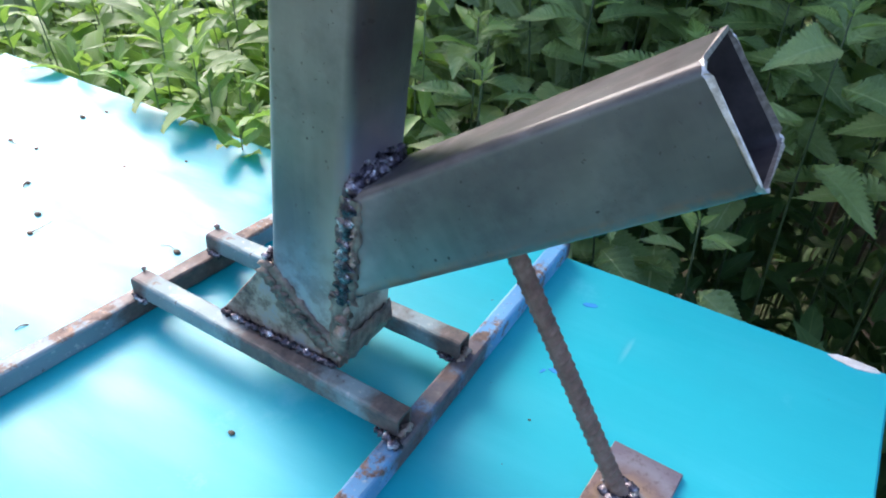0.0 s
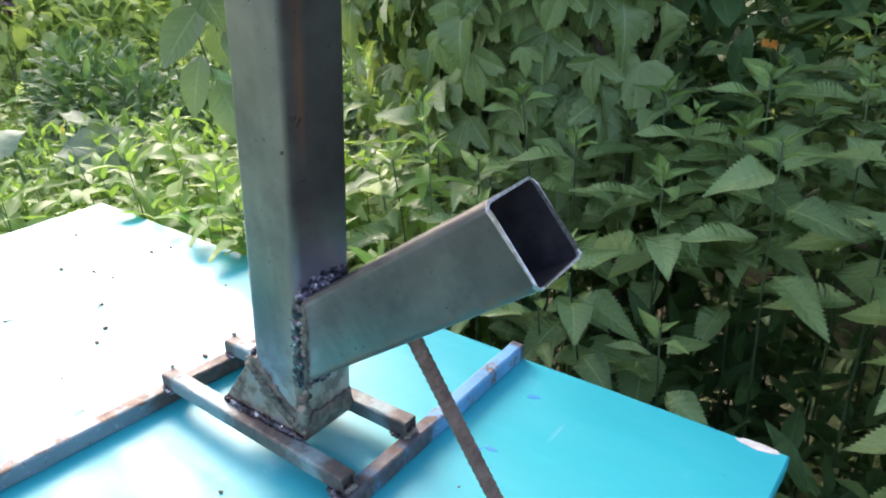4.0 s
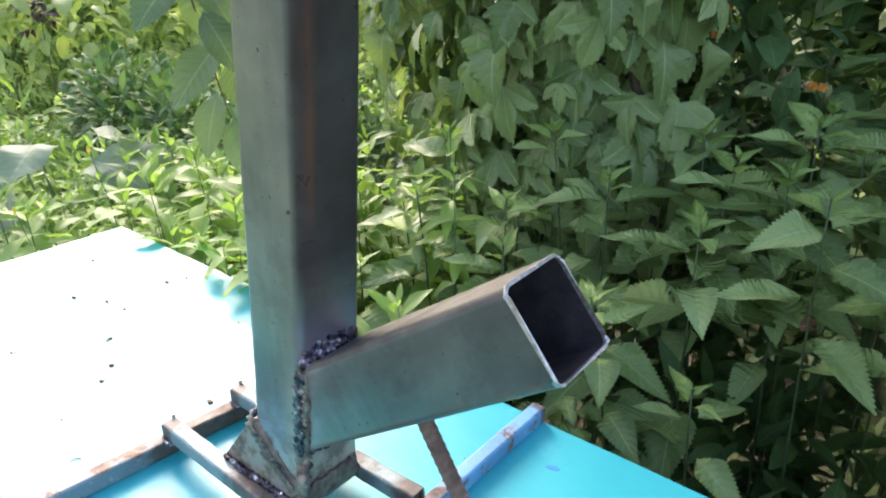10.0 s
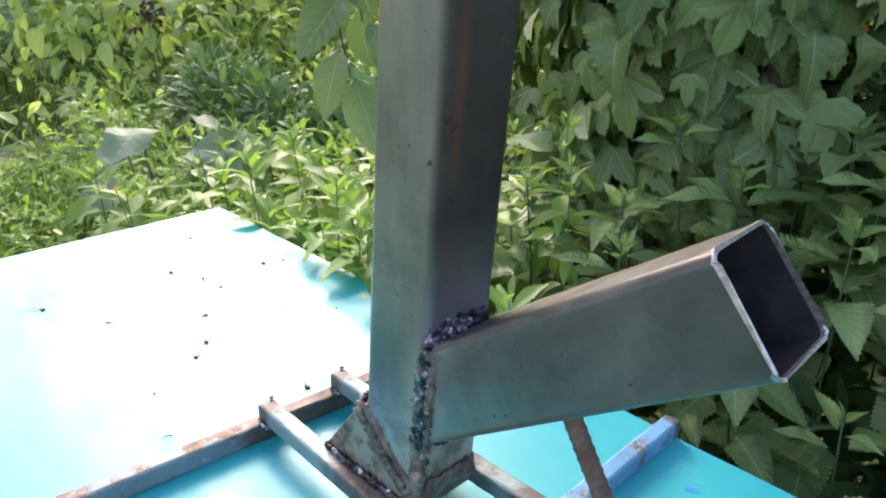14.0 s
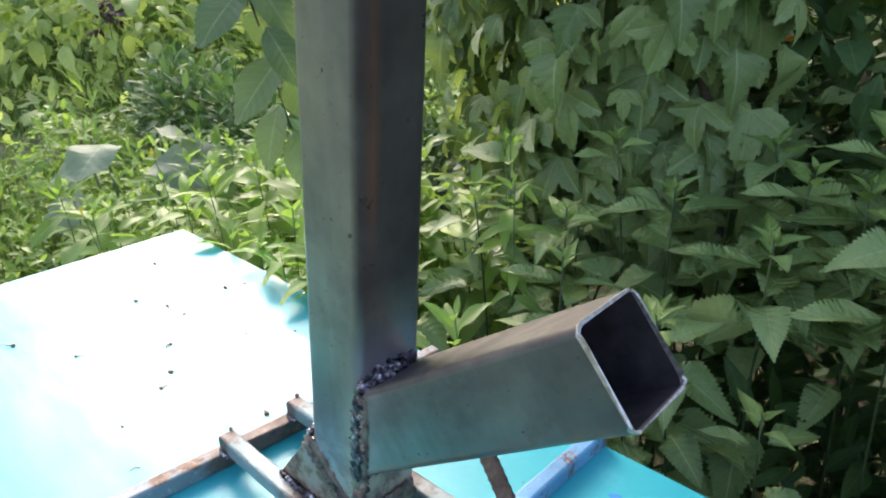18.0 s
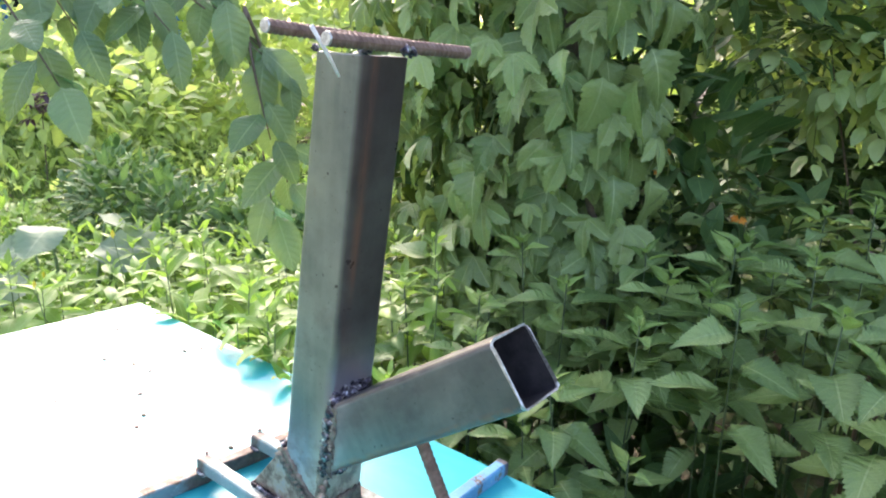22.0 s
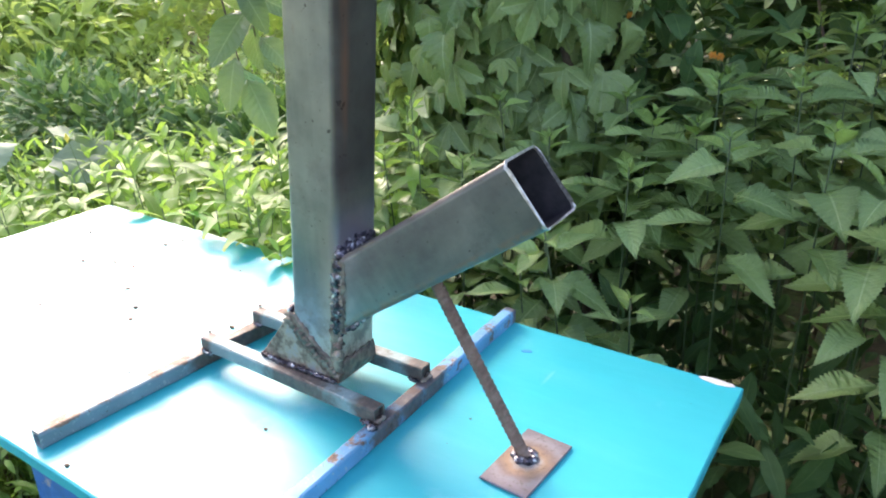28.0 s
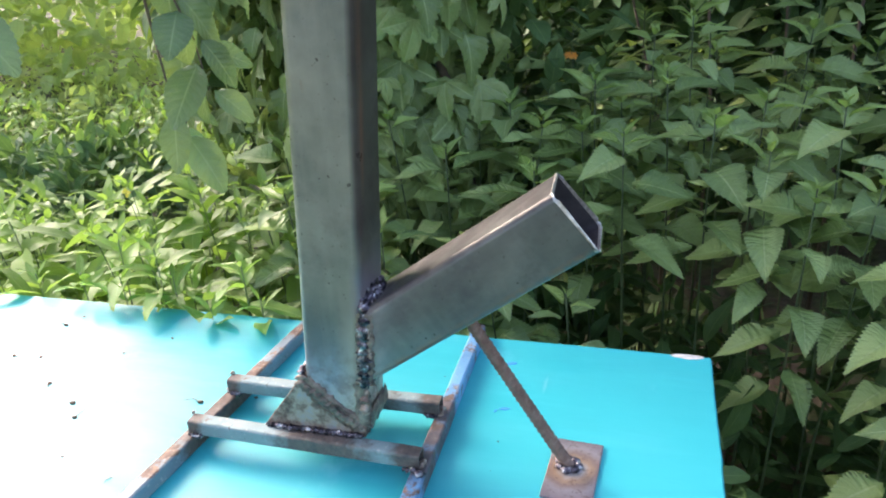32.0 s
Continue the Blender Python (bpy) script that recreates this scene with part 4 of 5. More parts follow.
def hop_mesh(name, material, size, seed=0, lobes=3):
    """A deeply lobed, toothed leaf: pointed lobes that spread from the stalk's end."""
    rng = random.Random(seed)
    bm = bmesh.new()
    uv = bm.loops.layers.uv.new("UVMap")
    spread = 60 if lobes == 3 else 50
    ribs = [(j * spread * rng.uniform(0.92, 1.08), size * (1.0 if j == 0 else 0.82 if abs(j) == 1 else 0.5) * rng.uniform(0.94, 1.06)) for j in range(-(lobes // 2), lobes // 2 + 1)]
    n, reach = 84, ribs[-1][0] + 44
    rim = []
    for i in range(n + 1):
        a = -reach + 2 * reach * i / n
        best = (0, 1)
        for c, L in ribs:
            d = min(1.0, abs(a - c) / (spread * 0.56))
            r = L * (1 - 0.20 * d ** 0.55 - 0.36 * d ** 1.8)
            if d > 0.98:
                r = L * 0.44 * max(0.3, 1 - (abs(a - c) - spread * 0.56) / 70)
            best = max(best, (r, d), key=lambda q: q[0])
        r, d = best
        if 0.08 < d < 0.9:
            r *= 1 + 0.085 * ((i % 3) / 2 - 0.4)
        rim.append((r * math.sin(radians(a)), r * math.cos(radians(a)), d))
    bend = rng.uniform(0.30, 0.95)

    def lift(x, y, d, f):
        r = math.hypot(x, y) / size
        return size * (0.34 * r * min(d, 0.6) * (1 - 0.5 * d) - bend * r * r * 0.8 + 0.025 * math.sin(7 * x / size + 5 * y / size + seed) * r)
    c = bm.verts.new((0, 0, 0))
    rings = [[bm.verts.new((x * f, y * f, lift(x * f, y * f, d, f))) for x, y, d in rim] for f in (0.35, 0.7, 1.0)]

    def put(f, vals):
        f.smooth = True
        for lp, v in zip(f.loops, vals):
            lp[uv].uv = v
    for i in range(n):
        u0, u1 = 0.5 + 0.5 * rim[i][2], 0.5 + 0.5 * rim[i + 1][2]
        put(bm.faces.new((c, rings[0][i + 1], rings[0][i])), ((0.5, 0), (u1, 0.35), (u0, 0.35)))
        for (A, B), (v0, v1) in zip(zip(rings, rings[1:]), ((0.35, 0.7), (0.7, 1.0))):
            put(bm.faces.new((A[i], A[i + 1], B[i + 1], B[i])), ((u0, v0), (u1, v0), (u1, v1), (u0, v1)))
    me = bpy.data.meshes.new(name)
    bm.normal_update()
    bm.to_mesh(me)
    bm.free()
    me.materials.append(material)
    return me


P_NETTLE = lambda s: max(0.02, (s / 0.27) ** 0.6 if s < 0.27 else ((1 - s) / 0.73) ** 0.9 * (1 + 0.20 * math.sin(math.pi * (s - 0.27) / 0.73)))
P_LANCE = lambda s: max(0.03, math.sin(math.pi * min(1, s * 0.92 + 0.06)) ** 0.9 * (1 - 0.25 * s))
P_OVATE = lambda s: max(0.02, (math.sin(math.pi * s ** 0.85)) ** 0.75) * (1 if s < 0.97 else 0.5)
P_BROAD = lambda s: max(0.05, min(1, s / 0.06) ** 0.4 * (1 - s ** 3) ** 0.7)

L_NETTLE = [leaf_mesh("nettle_leaf", M_NETTLE, 1.0, 0.205 + 0.025 * k, P_NETTLE, 19, 0.075, fold=0.45, droop=0.08 + 0.09 * k, wave=0.025, seed=k) for k in range(4)]
L_YOUNG = [leaf_mesh("nettle_leaf", M_YOUNG, 1.0, 0.18 + 0.025 * k, P_NETTLE, 19, 0.075, fold=0.5, droop=0.10 + 0.11 * k, wave=0.02, seed=k) for k in range(2)]
L_WEED = [leaf_mesh("weed_leaf", M_WEED, 1.0, 0.15 + 0.025 * k, P_LANCE, 0, 0, 8, fold=0.35, droop=0.12 + 0.14 * k, wave=0.025, seed=k) for k in range(4)]
L_LUSH = [leaf_mesh("weed_leaf", M_WEED, 1.0, 0.17 + 0.025 * k, P_LANCE, 9, 0.04, 10, fold=0.38, droop=0.12 + 0.14 * k, wave=0.025, seed=k + 9) for k in range(3)]
L_SHRUB = [leaf_mesh("shrub_leaf", M_SHRUB, 1.0, 0.25 + 0.02 * k, P_OVATE, 0, 0, 8, fold=0.3, droop=0.15 + 0.1 * k, wave=0.02, seed=k) for k in range(3)]
L_CHERRY = [leaf_mesh("cherry_leaf", M_CHERRY, 1.0, 0.25 + 0.02 * k, P_OVATE, 14, 0.025, 14, fold=0.25, droop=0.10 + 0.08 * k, wave=0.02, seed=k) for k in range(3)]
L_BUSH = [leaf_mesh("bush_leaf", M_BUSH, 1.0, 0.17 + 0.03 * k, P_LANCE, 0, 0, 6, fold=0.3, droop=0.2, wave=0.02, seed=k) for k in range(3)]
L_HOP = [hop_mesh("hop_leaf", M_HOP, 0.78, k, 3) for k in range(6)] + [leaf_mesh("hop_leaf", M_HOP, 0.80, 0.27 + 0.03 * k, P_NETTLE, 11, 0.11, fold=0.5, droop=0.25 + 0.2 * k, wave=0.04, seed=k) for k in range(3)]


def leaf_at(name, mesh, parent, at, tip, up, size, rng):
    """One leaf object, its tip towards tip and its face towards up."""
    y = Vector(tip).normalized()
    z = Vector(up)
    z = (z - y * z.dot(y))
    z = z.normalized() if z.length > 1e-4 else y.orthogonal().normalized()
    x = y.cross(z)
    m = Matrix((x, y, z)).transposed().to_4x4()
    o = new(name, mesh)
    o.parent = parent
    o.matrix_basis = Matrix.Translation(at) @ m @ Matrix.Diagonal((size * rng.uniform(0.9, 1.1), size, size, 1))
    return o


def stem_points(height, lean, rng, n=8):
    """A stem that leans and sways."""
    sx, sy = rng.uniform(0, 6), rng.uniform(0, 6)
    pts = []
    for k in range(n + 1):
        s = k / n
        pts.append(Vector((lean[0] * s * s + 0.012 * math.sin(sx + 3 * s) * s, lean[1] * s * s + 0.012 * math.sin(sy + 3 * s) * s, height * s)))
    return pts


def along(pts, s):
    f = s * (len(pts) - 1)
    k = min(int(f), len(pts) - 2)
    return pts[k].lerp(pts[k + 1], f - k), (pts[k + 1] - pts[k]).normalized()


def nettle(at, height, lean, rng, label, size=0.105, start=0.35, gap=0.048):
    """A stem with crossed pairs of toothed leaves; small upright ones at the tip, a spread star below it, drooping ones further down."""
    t = thing("nettle", label, "nettle", at, "nettles behind the board")
    pts = stem_points(height, lean, rng)
    part("stem", tube_along(pts, [0.0030 - 0.0018 * k / 8 for k in range(9)], 6), M_NSTEM, t, smooth=True)
    nodes = [(0.001, 0.20, 1.6), (0.008, 0.38, 0.95), (0.020, 0.66, 0.50), (0.038, 0.95, 0.22)]
    z = 0.038 + gap
    while height - z > start * height:
        nodes.append((z, 1.05, 0.12 - 0.25 * min(1, z / 0.3)))
        z += gap * rng.uniform(0.85, 1.2)
    turn = rng.uniform(0, 90)
    for rest, grow, rise in nodes:
        p, d = along(pts, min(0.999, 1 - rest / height))
        turn += 90
        if rest > 0.10 and 0.04 < at[0] < 0.48 and at[1] < 0.75 and height - rest < 0.70 and rng.random() < 0.85:
            continue
        for side in (0, 180):
            a = radians(turn + side + rng.uniform(-16, 16))
            out_ = Vector((math.cos(a), math.sin(a), 0))
            tip = out_ + Vector((0, 0, rise + rng.uniform(-0.22, 0.22)))
            stalk = p + out_ * 0.018 * min(1, rest / 0.06)
            leaf_at("leaf", rng.choice(L_YOUNG if grow < 0.7 else L_NETTLE), t, stalk, tip, Vector((rng.uniform(-0.3, 0.45), rng.uniform(-0.70, 0.12), 1)) + d * 0.3, size * grow * rng.uniform(0.85, 1.12), rng)
    return t


def weed(at, height, lean, rng, label, size=0.075, start=0.45, gap=0.026, group="bright weeds beside the board", meshes=None):
    """A stem with crossed pairs of narrow leaves that rise towards the tip."""
    t = thing("weed", label, "weed", at, group)
    pts = stem_points(height, lean, rng)
    part("stem", tube_along(pts, [0.0026 - 0.0016 * k / 8 for k in range(9)], 5), M_STEM, t, smooth=True)
    rest, turn = 0.002, rng.uniform(0, 180)
    while height - rest > start * height:
        p, d = along(pts, min(0.999, 1 - rest / height))
        L = size * min(1.0, 0.30 + rest / 0.085) * rng.uniform(0.8, 1.2)
        rise = 1.5 - 1.5 * min(1.0, rest / 0.07) - 0.45 * min(1.0, max(0.0, rest - 0.07) / 0.2)
        for side in (0, 180):
            a = radians(turn + side + rng.uniform(-25, 25))
            out_ = Vector((math.cos(a), math.sin(a), 0))
            tip = out_ + Vector((0, 0, rise + rng.uniform(-0.3, 0.35)))
            leaf_at("leaf", rng.choice(meshes or L_WEED), t, p + out_ * 0.004, tip, Vector((rng.uniform(-0.6, 0.6), rng.uniform(-0.6, 0.6), 1)) - out_ * 0.4 * max(0.0, rise), L, rng)
        turn += 90 + rng.uniform(-15, 15)
        rest += (0.012 + 1.5 * gap * min(1.0, rest / 0.06)) * rng.uniform(0.8, 1.2)
    return t


# ---------------------------------------------------------------- nettles behind the board
rng = random.Random(21)
NETTLE_LABEL = "tall dark green stinging nettle with toothed leaves, behind the board"
NETTLES = [(0.114, 0.624, 0.865, 0.125), (0.02, 0.54, 0.78, 0.11), (0.27, 0.66, 0.93, 0.115), (0.39, 0.62, 0.96, 0.115), (-0.19, 0.57, 0.84, 0.10), (0.19, 0.45, 0.72, 0.085),
           (0.50, 0.50, 0.88, 0.105), (0.58, 0.62, 0.98, 0.115), (0.33, 0.78, 1.00, 0.115), (0.06, 0.80, 0.95, 0.11), (-0.07, 0.68, 0.88, 0.11), (0.20, 0.74, 0.92, 0.11), (0.46, 0.72, 0.97, 0.11),
           (0.60, 0.33, 0.68, 0.10), (0.72, 0.20, 0.62, 0.10), (0.54, 0.22, 0.56, 0.09), (0.66, 0.45, 0.82, 0.105)]
for x, y, h, size in NETTLES:
    nettle((x, y, 0.0), h, (rng.uniform(-0.03, 0.03), rng.uniform(-0.06, 0.0)), rng, NETTLE_LABEL, size * 0.9, 0.62)
k = 0
while k < 92:
    x, y = rng.uniform(-0.45, 1.25), rng.uniform(0.40, 1.35)
    if min(math.hypot(x - a[0], y - a[1]) for a in NETTLES) < 0.07 or (x < 0.42 and y < 0.42) or (0.10 < x < 0.45 and y < 0.60):
        continue
    NETTLES.append((x, y, 0, 0))
    h = 0.70 + 0.24 * min(1, max(0, (y - 0.4) / 0.5)) + 0.10 * max(0, min(1, x)) + rng.uniform(-0.05, 0.10)
    nettle((x, y, 0.0), h, (rng.uniform(-0.05, 0.05), rng.uniform(-0.07, 0.03)), rng, NETTLE_LABEL, rng.uniform(0.08, 0.11), 0.70, 0.043)
    k += 1

# ---------------------------------------------------------------- bright weeds behind and beside the board's far end
rng = random.Random(33)
WEED_LABEL = "bright green weed with narrow leaves, growing close to the board"
for k in range(100):
    x = rng.uniform(-1.60, -0.40)
    y = rng.uniform(0.275, 0.80) if x > -0.85 else rng.uniform(-0.05, 0.85)
    if -0.82 < x and y < 0.29:
        y += 0.05
    h = rng.uniform(0.66, 0.82) + 0.06 * (y - 0.3) - (0.12 if x < -0.95 else 0) - (0.25 if y < 0.25 else 0)
    weed((x, y, 0.0), h, (rng.uniform(-0.06, 0.06), rng.uniform(-0.10, 0.02)), rng, WEED_LABEL, rng.uniform(0.075, 0.115), 0.42, 0.023)
for x, y, h in ((-0.40, 0.275, 0.80), (-0.33, 0.262, 0.77), (-0.47, 0.28, 0.80), (-0.24, 0.27, 0.78), (-0.56, 0.285, 0.79), (-0.65, 0.28, 0.78), (-0.29, 0.29, 0.83), (-0.43, 0.30, 0.84), (-0.52, 0.31, 0.85), (-0.16, 0.30, 0.80)):
    weed((x, y, 0.0), h, (0.02, -0.035), rng, "bright green weed leaning over the board's rim", 0.085, 0.5, 0.024, meshes=L_LUSH)
for x, y, h in ((-0.276, 0.545, 0.95), (-0.245, 0.50, 0.90), (-0.31, 0.60, 0.93)):
    weed((x, y, 0.0), h, (0.0, -0.02), rng, "tall pale green weed with narrow leaves before the hop", 0.060, 0.5, 0.026)


def hop_vine(at, count, seed, trunk=True, tall=2.15):
    """Hop climbing a thin trunk: lobed leaves hanging over one another."""
    t = thing("hop_vine", "dense hop vine with lobed leaves climbing a thin trunk", "hop vine", at)
    rng = random.Random(seed)
    if trunk:
        part("trunk", tube_along([(0.18, 0.06, -0.03), (0.20, 0.0, 0.5), (0.19, -0.06, 0.9), (0.12, -0.09, 1.15), (0.06, -0.08, 1.4), (0.0, 0.0, 1.8), (-0.03, 0.05, 2.3)], [0.022, 0.017, 0.014, 0.012, 0.011, 0.010, 0.008], 9), M_BARK, t, "thin brown trunk", True)
    for k in range(7):
        a, r = rng.uniform(0, 6.28), rng.uniform(0.03, 0.2)
        part("bine", tube_along([(r * math.cos(a + s * 3) * (1 - 0.3 * s) - 0.05, r * 0.6 * math.sin(a + s * 3), 0.35 + 1.7 * s) for s in [i / 14 for i in range(15)]], 0.003, 5), M_STEM, t, smooth=True)
    n = 0
    while n < count:
        z = rng.uniform(0.70, tall)
        wide = 0.218 + 0.05 * math.sin(z * 5.1 + 0.6) + (0.04 if z > 1.25 else 0)
        a = rng.uniform(-200, 20)
        r = rng.uniform(0.70, 1.20)
        x, y = wide * 1.15 * r * math.cos(radians(a)), wide * 0.85 * r * math.sin(radians(a))
        if at[0] + x > rng.uniform(-0.06, 0.03):
            continue
        out_ = Vector((math.cos(radians(a)), math.sin(radians(a)), 0))
        tip = Vector((rng.uniform(-0.45, 0.45), rng.uniform(-0.2, 0.2), -1.0)) + out_ * rng.uniform(0.2, 0.8)
        face = out_ * rng.uniform(0.3, 1.2) + Vector((rng.uniform(-0.8, 0.8), rng.uniform(-0.4, 0.4), rng.uniform(0.4, 1.4)))
        leaf_at("leaf", rng.choice(L_HOP), t, (x, y, z), tip, face, rng.choice((0.055, 0.072, 0.088, 0.10, 0.118)) * rng.uniform(0.9, 1.1), rng)
        n += 1
    return t


hop_vine((-0.27, 0.88, 0), 298, 5)
hop_vine((-0.22, 0.91, 0), 298, 25, False, 1.7)
hop_vine((-0.30, 0.86, 0), 240, 35, False, 1.6)
hop_vine((-0.60, 1.02, 0), 230, 15, False, 1.75)


def shrub(at, centre, size, count, leaf, rng, name="shrub", label="leafy light green shrub behind the nettles", meshes=None, twig=M_BARK):
    """A bush: branching twigs with ovate leaves along them."""
    t = thing(name, label, "shrub", at)
    c = Vector(centre)
    twigs = []
    part("stem", tube_along([(0, 0, -0.05), (0.01, 0, c.z * 0.4), tuple(c)], [0.007, 0.005, 0.002], 6), twig, t, smooth=True)
    for k in range(max(6, count // 12)):
        d = Vector((rng.uniform(-1, 1), rng.uniform(-1, 0.6), rng.uniform(-0.7, 1))).normalized()
        end = c + Vector((d.x * size[0], d.y * size[1], d.z * size[2])) * rng.uniform(0.7, 1.1)
        mid = c.lerp(end, 0.35) + Vector((0, 0, 0.08 * size[2]))
        twigs.append((c, mid, end))
        part("twig", tube_along([c, mid, end], [0.002, 0.0016, 0.0008], 5), M_STEM, t, smooth=True)
    n = 0
    while n < count:
        a, b, e = rng.choice(twigs)
        s = rng.uniform(0.35, 1.0) ** 0.7
        p = b.lerp(e, s)
        side = Vector((rng.uniform(-1, 1), rng.uniform(-1, 1), rng.uniform(-0.5, 0.5))).normalized()
        tip = side + (e - b).normalized() * 0.6 + Vector((0, 0, -0.35))
        leaf_at("leaf", rng.choice(meshes or L_SHRUB), t, p + side * 0.01, tip, Vector((rng.uniform(-0.4, 0.4), -0.4, 1)), leaf * rng.uniform(0.7, 1.2), rng)
        n += 1
    return t


shrub((0.34, 1.62, 0), (-0.20, -0.27, 1.38), (0.34, 0.20, 0.30), 299, 0.058, random.Random(8))
shrub((0.95, 1.55, 0), (-0.25, -0.15, 1.42), (0.36, 0.24, 0.38), 290, 0.058, random.Random(18))
shrub((0.45, 1.75, 0), (-0.1, -0.2, 1.68), (0.36, 0.22, 0.26), 270, 0.058, random.Random(28))
shrub((0.62, 1.45, 0), (-0.08, -0.2, 1.30), (0.34, 0.18, 0.34), 290, 0.054, random.Random(38))
shrub((0.80, 1.70, 0), (-0.05, -0.3, 1.72), (0.36, 0.2, 0.28), 260, 0.054, random.Random(48))


# ---------------------------------------------------------------- leaf masses too many to count
def scatter(name, label, category, meshes, spots, material, kind="stuff"):
    """One joined mesh of many leaves. spots: place, tip, face, size."""
    src = []
    for me in meshes:
        co = np.empty(len(me.vertices) * 3)
        me.vertices.foreach_get("co", co)
        faces = [tuple(p.vertices) for p in me.polygons]
        uvs = np.empty(len(me.loops) * 2)
        me.uv_layers[0].data.foreach_get("uv", uvs)
        src.append((co.reshape(-1, 3), faces, uvs))
    V, F, U, base = [], [], [], 0
    for k, (p, tip, up, s) in enumerate(spots):
        co, faces, uvs = src[k % len(src)]
        y = Vector(tip).normalized()
        z = Vector(up) - y * Vector(up).dot(y)
        z = z.normalized() if z.length > 1e-4 else y.orthogonal().normalized()
        x = y.cross(z)
        m = np.array((x, y, z)) * s
        V.append(co @ m + np.array(p))
        F += [tuple(i + base for i in f) for f in faces]
        U.append(uvs)
        base += len(co)
    me = bpy.data.meshes.new(name)
    me.from_pydata(np.concatenate(V).tolist(), [], F)
    me.uv_layers.new(name="UVMap").data.foreach_set("uv", np.concatenate(U))
    me.polygons.foreach_set("use_smooth", [True] * len(me.polygons))
    me.materials.append(material)
    return tagged(new(name, me), label, category, kind=kind)


def clump(rng, cx, cy, cz, rx, ry, rz, n, size, down=0.2):
    """Leaves on the outer part of a lumpy mound."""
    out = []
    for _ in range(n):
        d = Vector((rng.gauss(0, 1), rng.gauss(0, 1), rng.gauss(0.2, 1))).normalized()
        r = rng.uniform(0.55, 1.05) * (1 + 0.25 * noise.noise(d * 2.3 + Vector((cx, cy, 0))))
        p = (cx + d.x * rx * r, cy + d.y * ry * r, max(0.03, cz + d.z * rz * r))
        tip = d * 0.8 + Vector((rng.uniform(-0.7, 0.7), rng.uniform(-0.7, 0.7), rng.uniform(-down - 0.4, 0.5)))
        up = Vector((d.x * 0.5 + rng.uniform(-0.4, 0.4), d.y * 0.5 + rng.uniform(-0.4, 0.4), 1.0))
        out.append((p, tip, up, size * rng.uniform(0.65, 1.3)))
    return out


SHRUB_CLUMPS = ((0.04, 1.42, 1.37, 0.19), (0.22, 1.38, 1.33, 0.20), (0.40, 1.40, 1.38, 0.22), (0.12, 1.48, 1.60, 0.21), (0.34, 1.50, 1.62, 0.22))
rng = random.Random(41)
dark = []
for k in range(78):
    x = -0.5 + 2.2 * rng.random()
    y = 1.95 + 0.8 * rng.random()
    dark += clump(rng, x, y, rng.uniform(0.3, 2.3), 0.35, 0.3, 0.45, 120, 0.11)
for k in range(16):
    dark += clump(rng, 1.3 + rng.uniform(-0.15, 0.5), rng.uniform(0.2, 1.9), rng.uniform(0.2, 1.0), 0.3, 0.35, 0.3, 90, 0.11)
# backing added behind the hop to stop light from behind and darken its gaps
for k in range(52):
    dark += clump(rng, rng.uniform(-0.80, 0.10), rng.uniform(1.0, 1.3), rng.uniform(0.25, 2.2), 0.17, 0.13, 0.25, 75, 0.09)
# unseen clumps added far right, only to block light from that side
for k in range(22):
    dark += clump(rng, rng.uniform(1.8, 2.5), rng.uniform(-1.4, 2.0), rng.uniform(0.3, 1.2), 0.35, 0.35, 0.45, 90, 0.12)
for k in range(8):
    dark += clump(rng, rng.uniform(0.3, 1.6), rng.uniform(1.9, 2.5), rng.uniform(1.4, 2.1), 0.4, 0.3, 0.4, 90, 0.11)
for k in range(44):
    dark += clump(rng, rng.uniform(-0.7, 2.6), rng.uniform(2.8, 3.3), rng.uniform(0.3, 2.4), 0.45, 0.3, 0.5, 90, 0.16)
scatter("dark_hedge", "dense hedge foliage painted shade-dark behind the nettles, with unseen clumps at the right", "hedge", L_BUSH + L_SHRUB[:1], dark, M_BUSH)
light = []
for cx, cy, cz, r in SHRUB_CLUMPS:
    light += clump(rng, cx, cy, cz, r, r * 0.7, r, 330, 0.050)
scatter("shrub_foliage", "small light green shrub leaves above the nettles", "shrub leaves", L_SHRUB, light, M_SHRUB)
# dark leaves paint the shade low between the nettle stems
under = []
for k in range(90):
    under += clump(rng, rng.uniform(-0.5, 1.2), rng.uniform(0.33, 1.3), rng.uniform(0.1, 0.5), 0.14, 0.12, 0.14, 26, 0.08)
scatter("undergrowth", "undergrowth between the nettle stems, shade put into its leaf colour", "undergrowth", L_BUSH, under, M_BUSH)
# dark glossy bush on the far side of the weeds
bush = []
for cx, cy, cz, r in ((-1.95, 1.08, 0.45, 0.30), (-1.55, 1.15, 0.48, 0.28), (-2.35, 1.08, 0.46, 0.32), (-1.20, 1.10, 0.55, 0.24), (-2.7, 1.25, 0.48, 0.30)):
    bush += clump(rng, cx, cy, cz, r, r * 0.8, r * 0.85, 1000, 0.065)
scatter("dark_bush", "low dark bush with narrow glossy leaves", "bush", L_BUSH, bush, M_LOWBUSH)
low = []
for k in range(190):
    x, y = rng.uniform(-2.9, -0.85), rng.uniform(-1.0, 1.0)
    low += clump(rng, x, y, 0.16 + 0.20 * rng.random(), 0.15, 0.15, 0.16, 55, 0.043)
for k in range(26):
    low += clump(rng, rng.uniform(-1.5, -0.3), rng.uniform(0.3, 0.9), rng.uniform(0.2, 0.55), 0.13, 0.12, 0.18, 60, 0.055)
for k in range(60):
    low += clump(rng, rng.uniform(-2.6, -0.95), rng.choice((rng.uniform(0.6, 0.85), rng.uniform(1.4, 2.4))), rng.uniform(0.22, 0.50), 0.18, 0.16, 0.22, 80, 0.055)
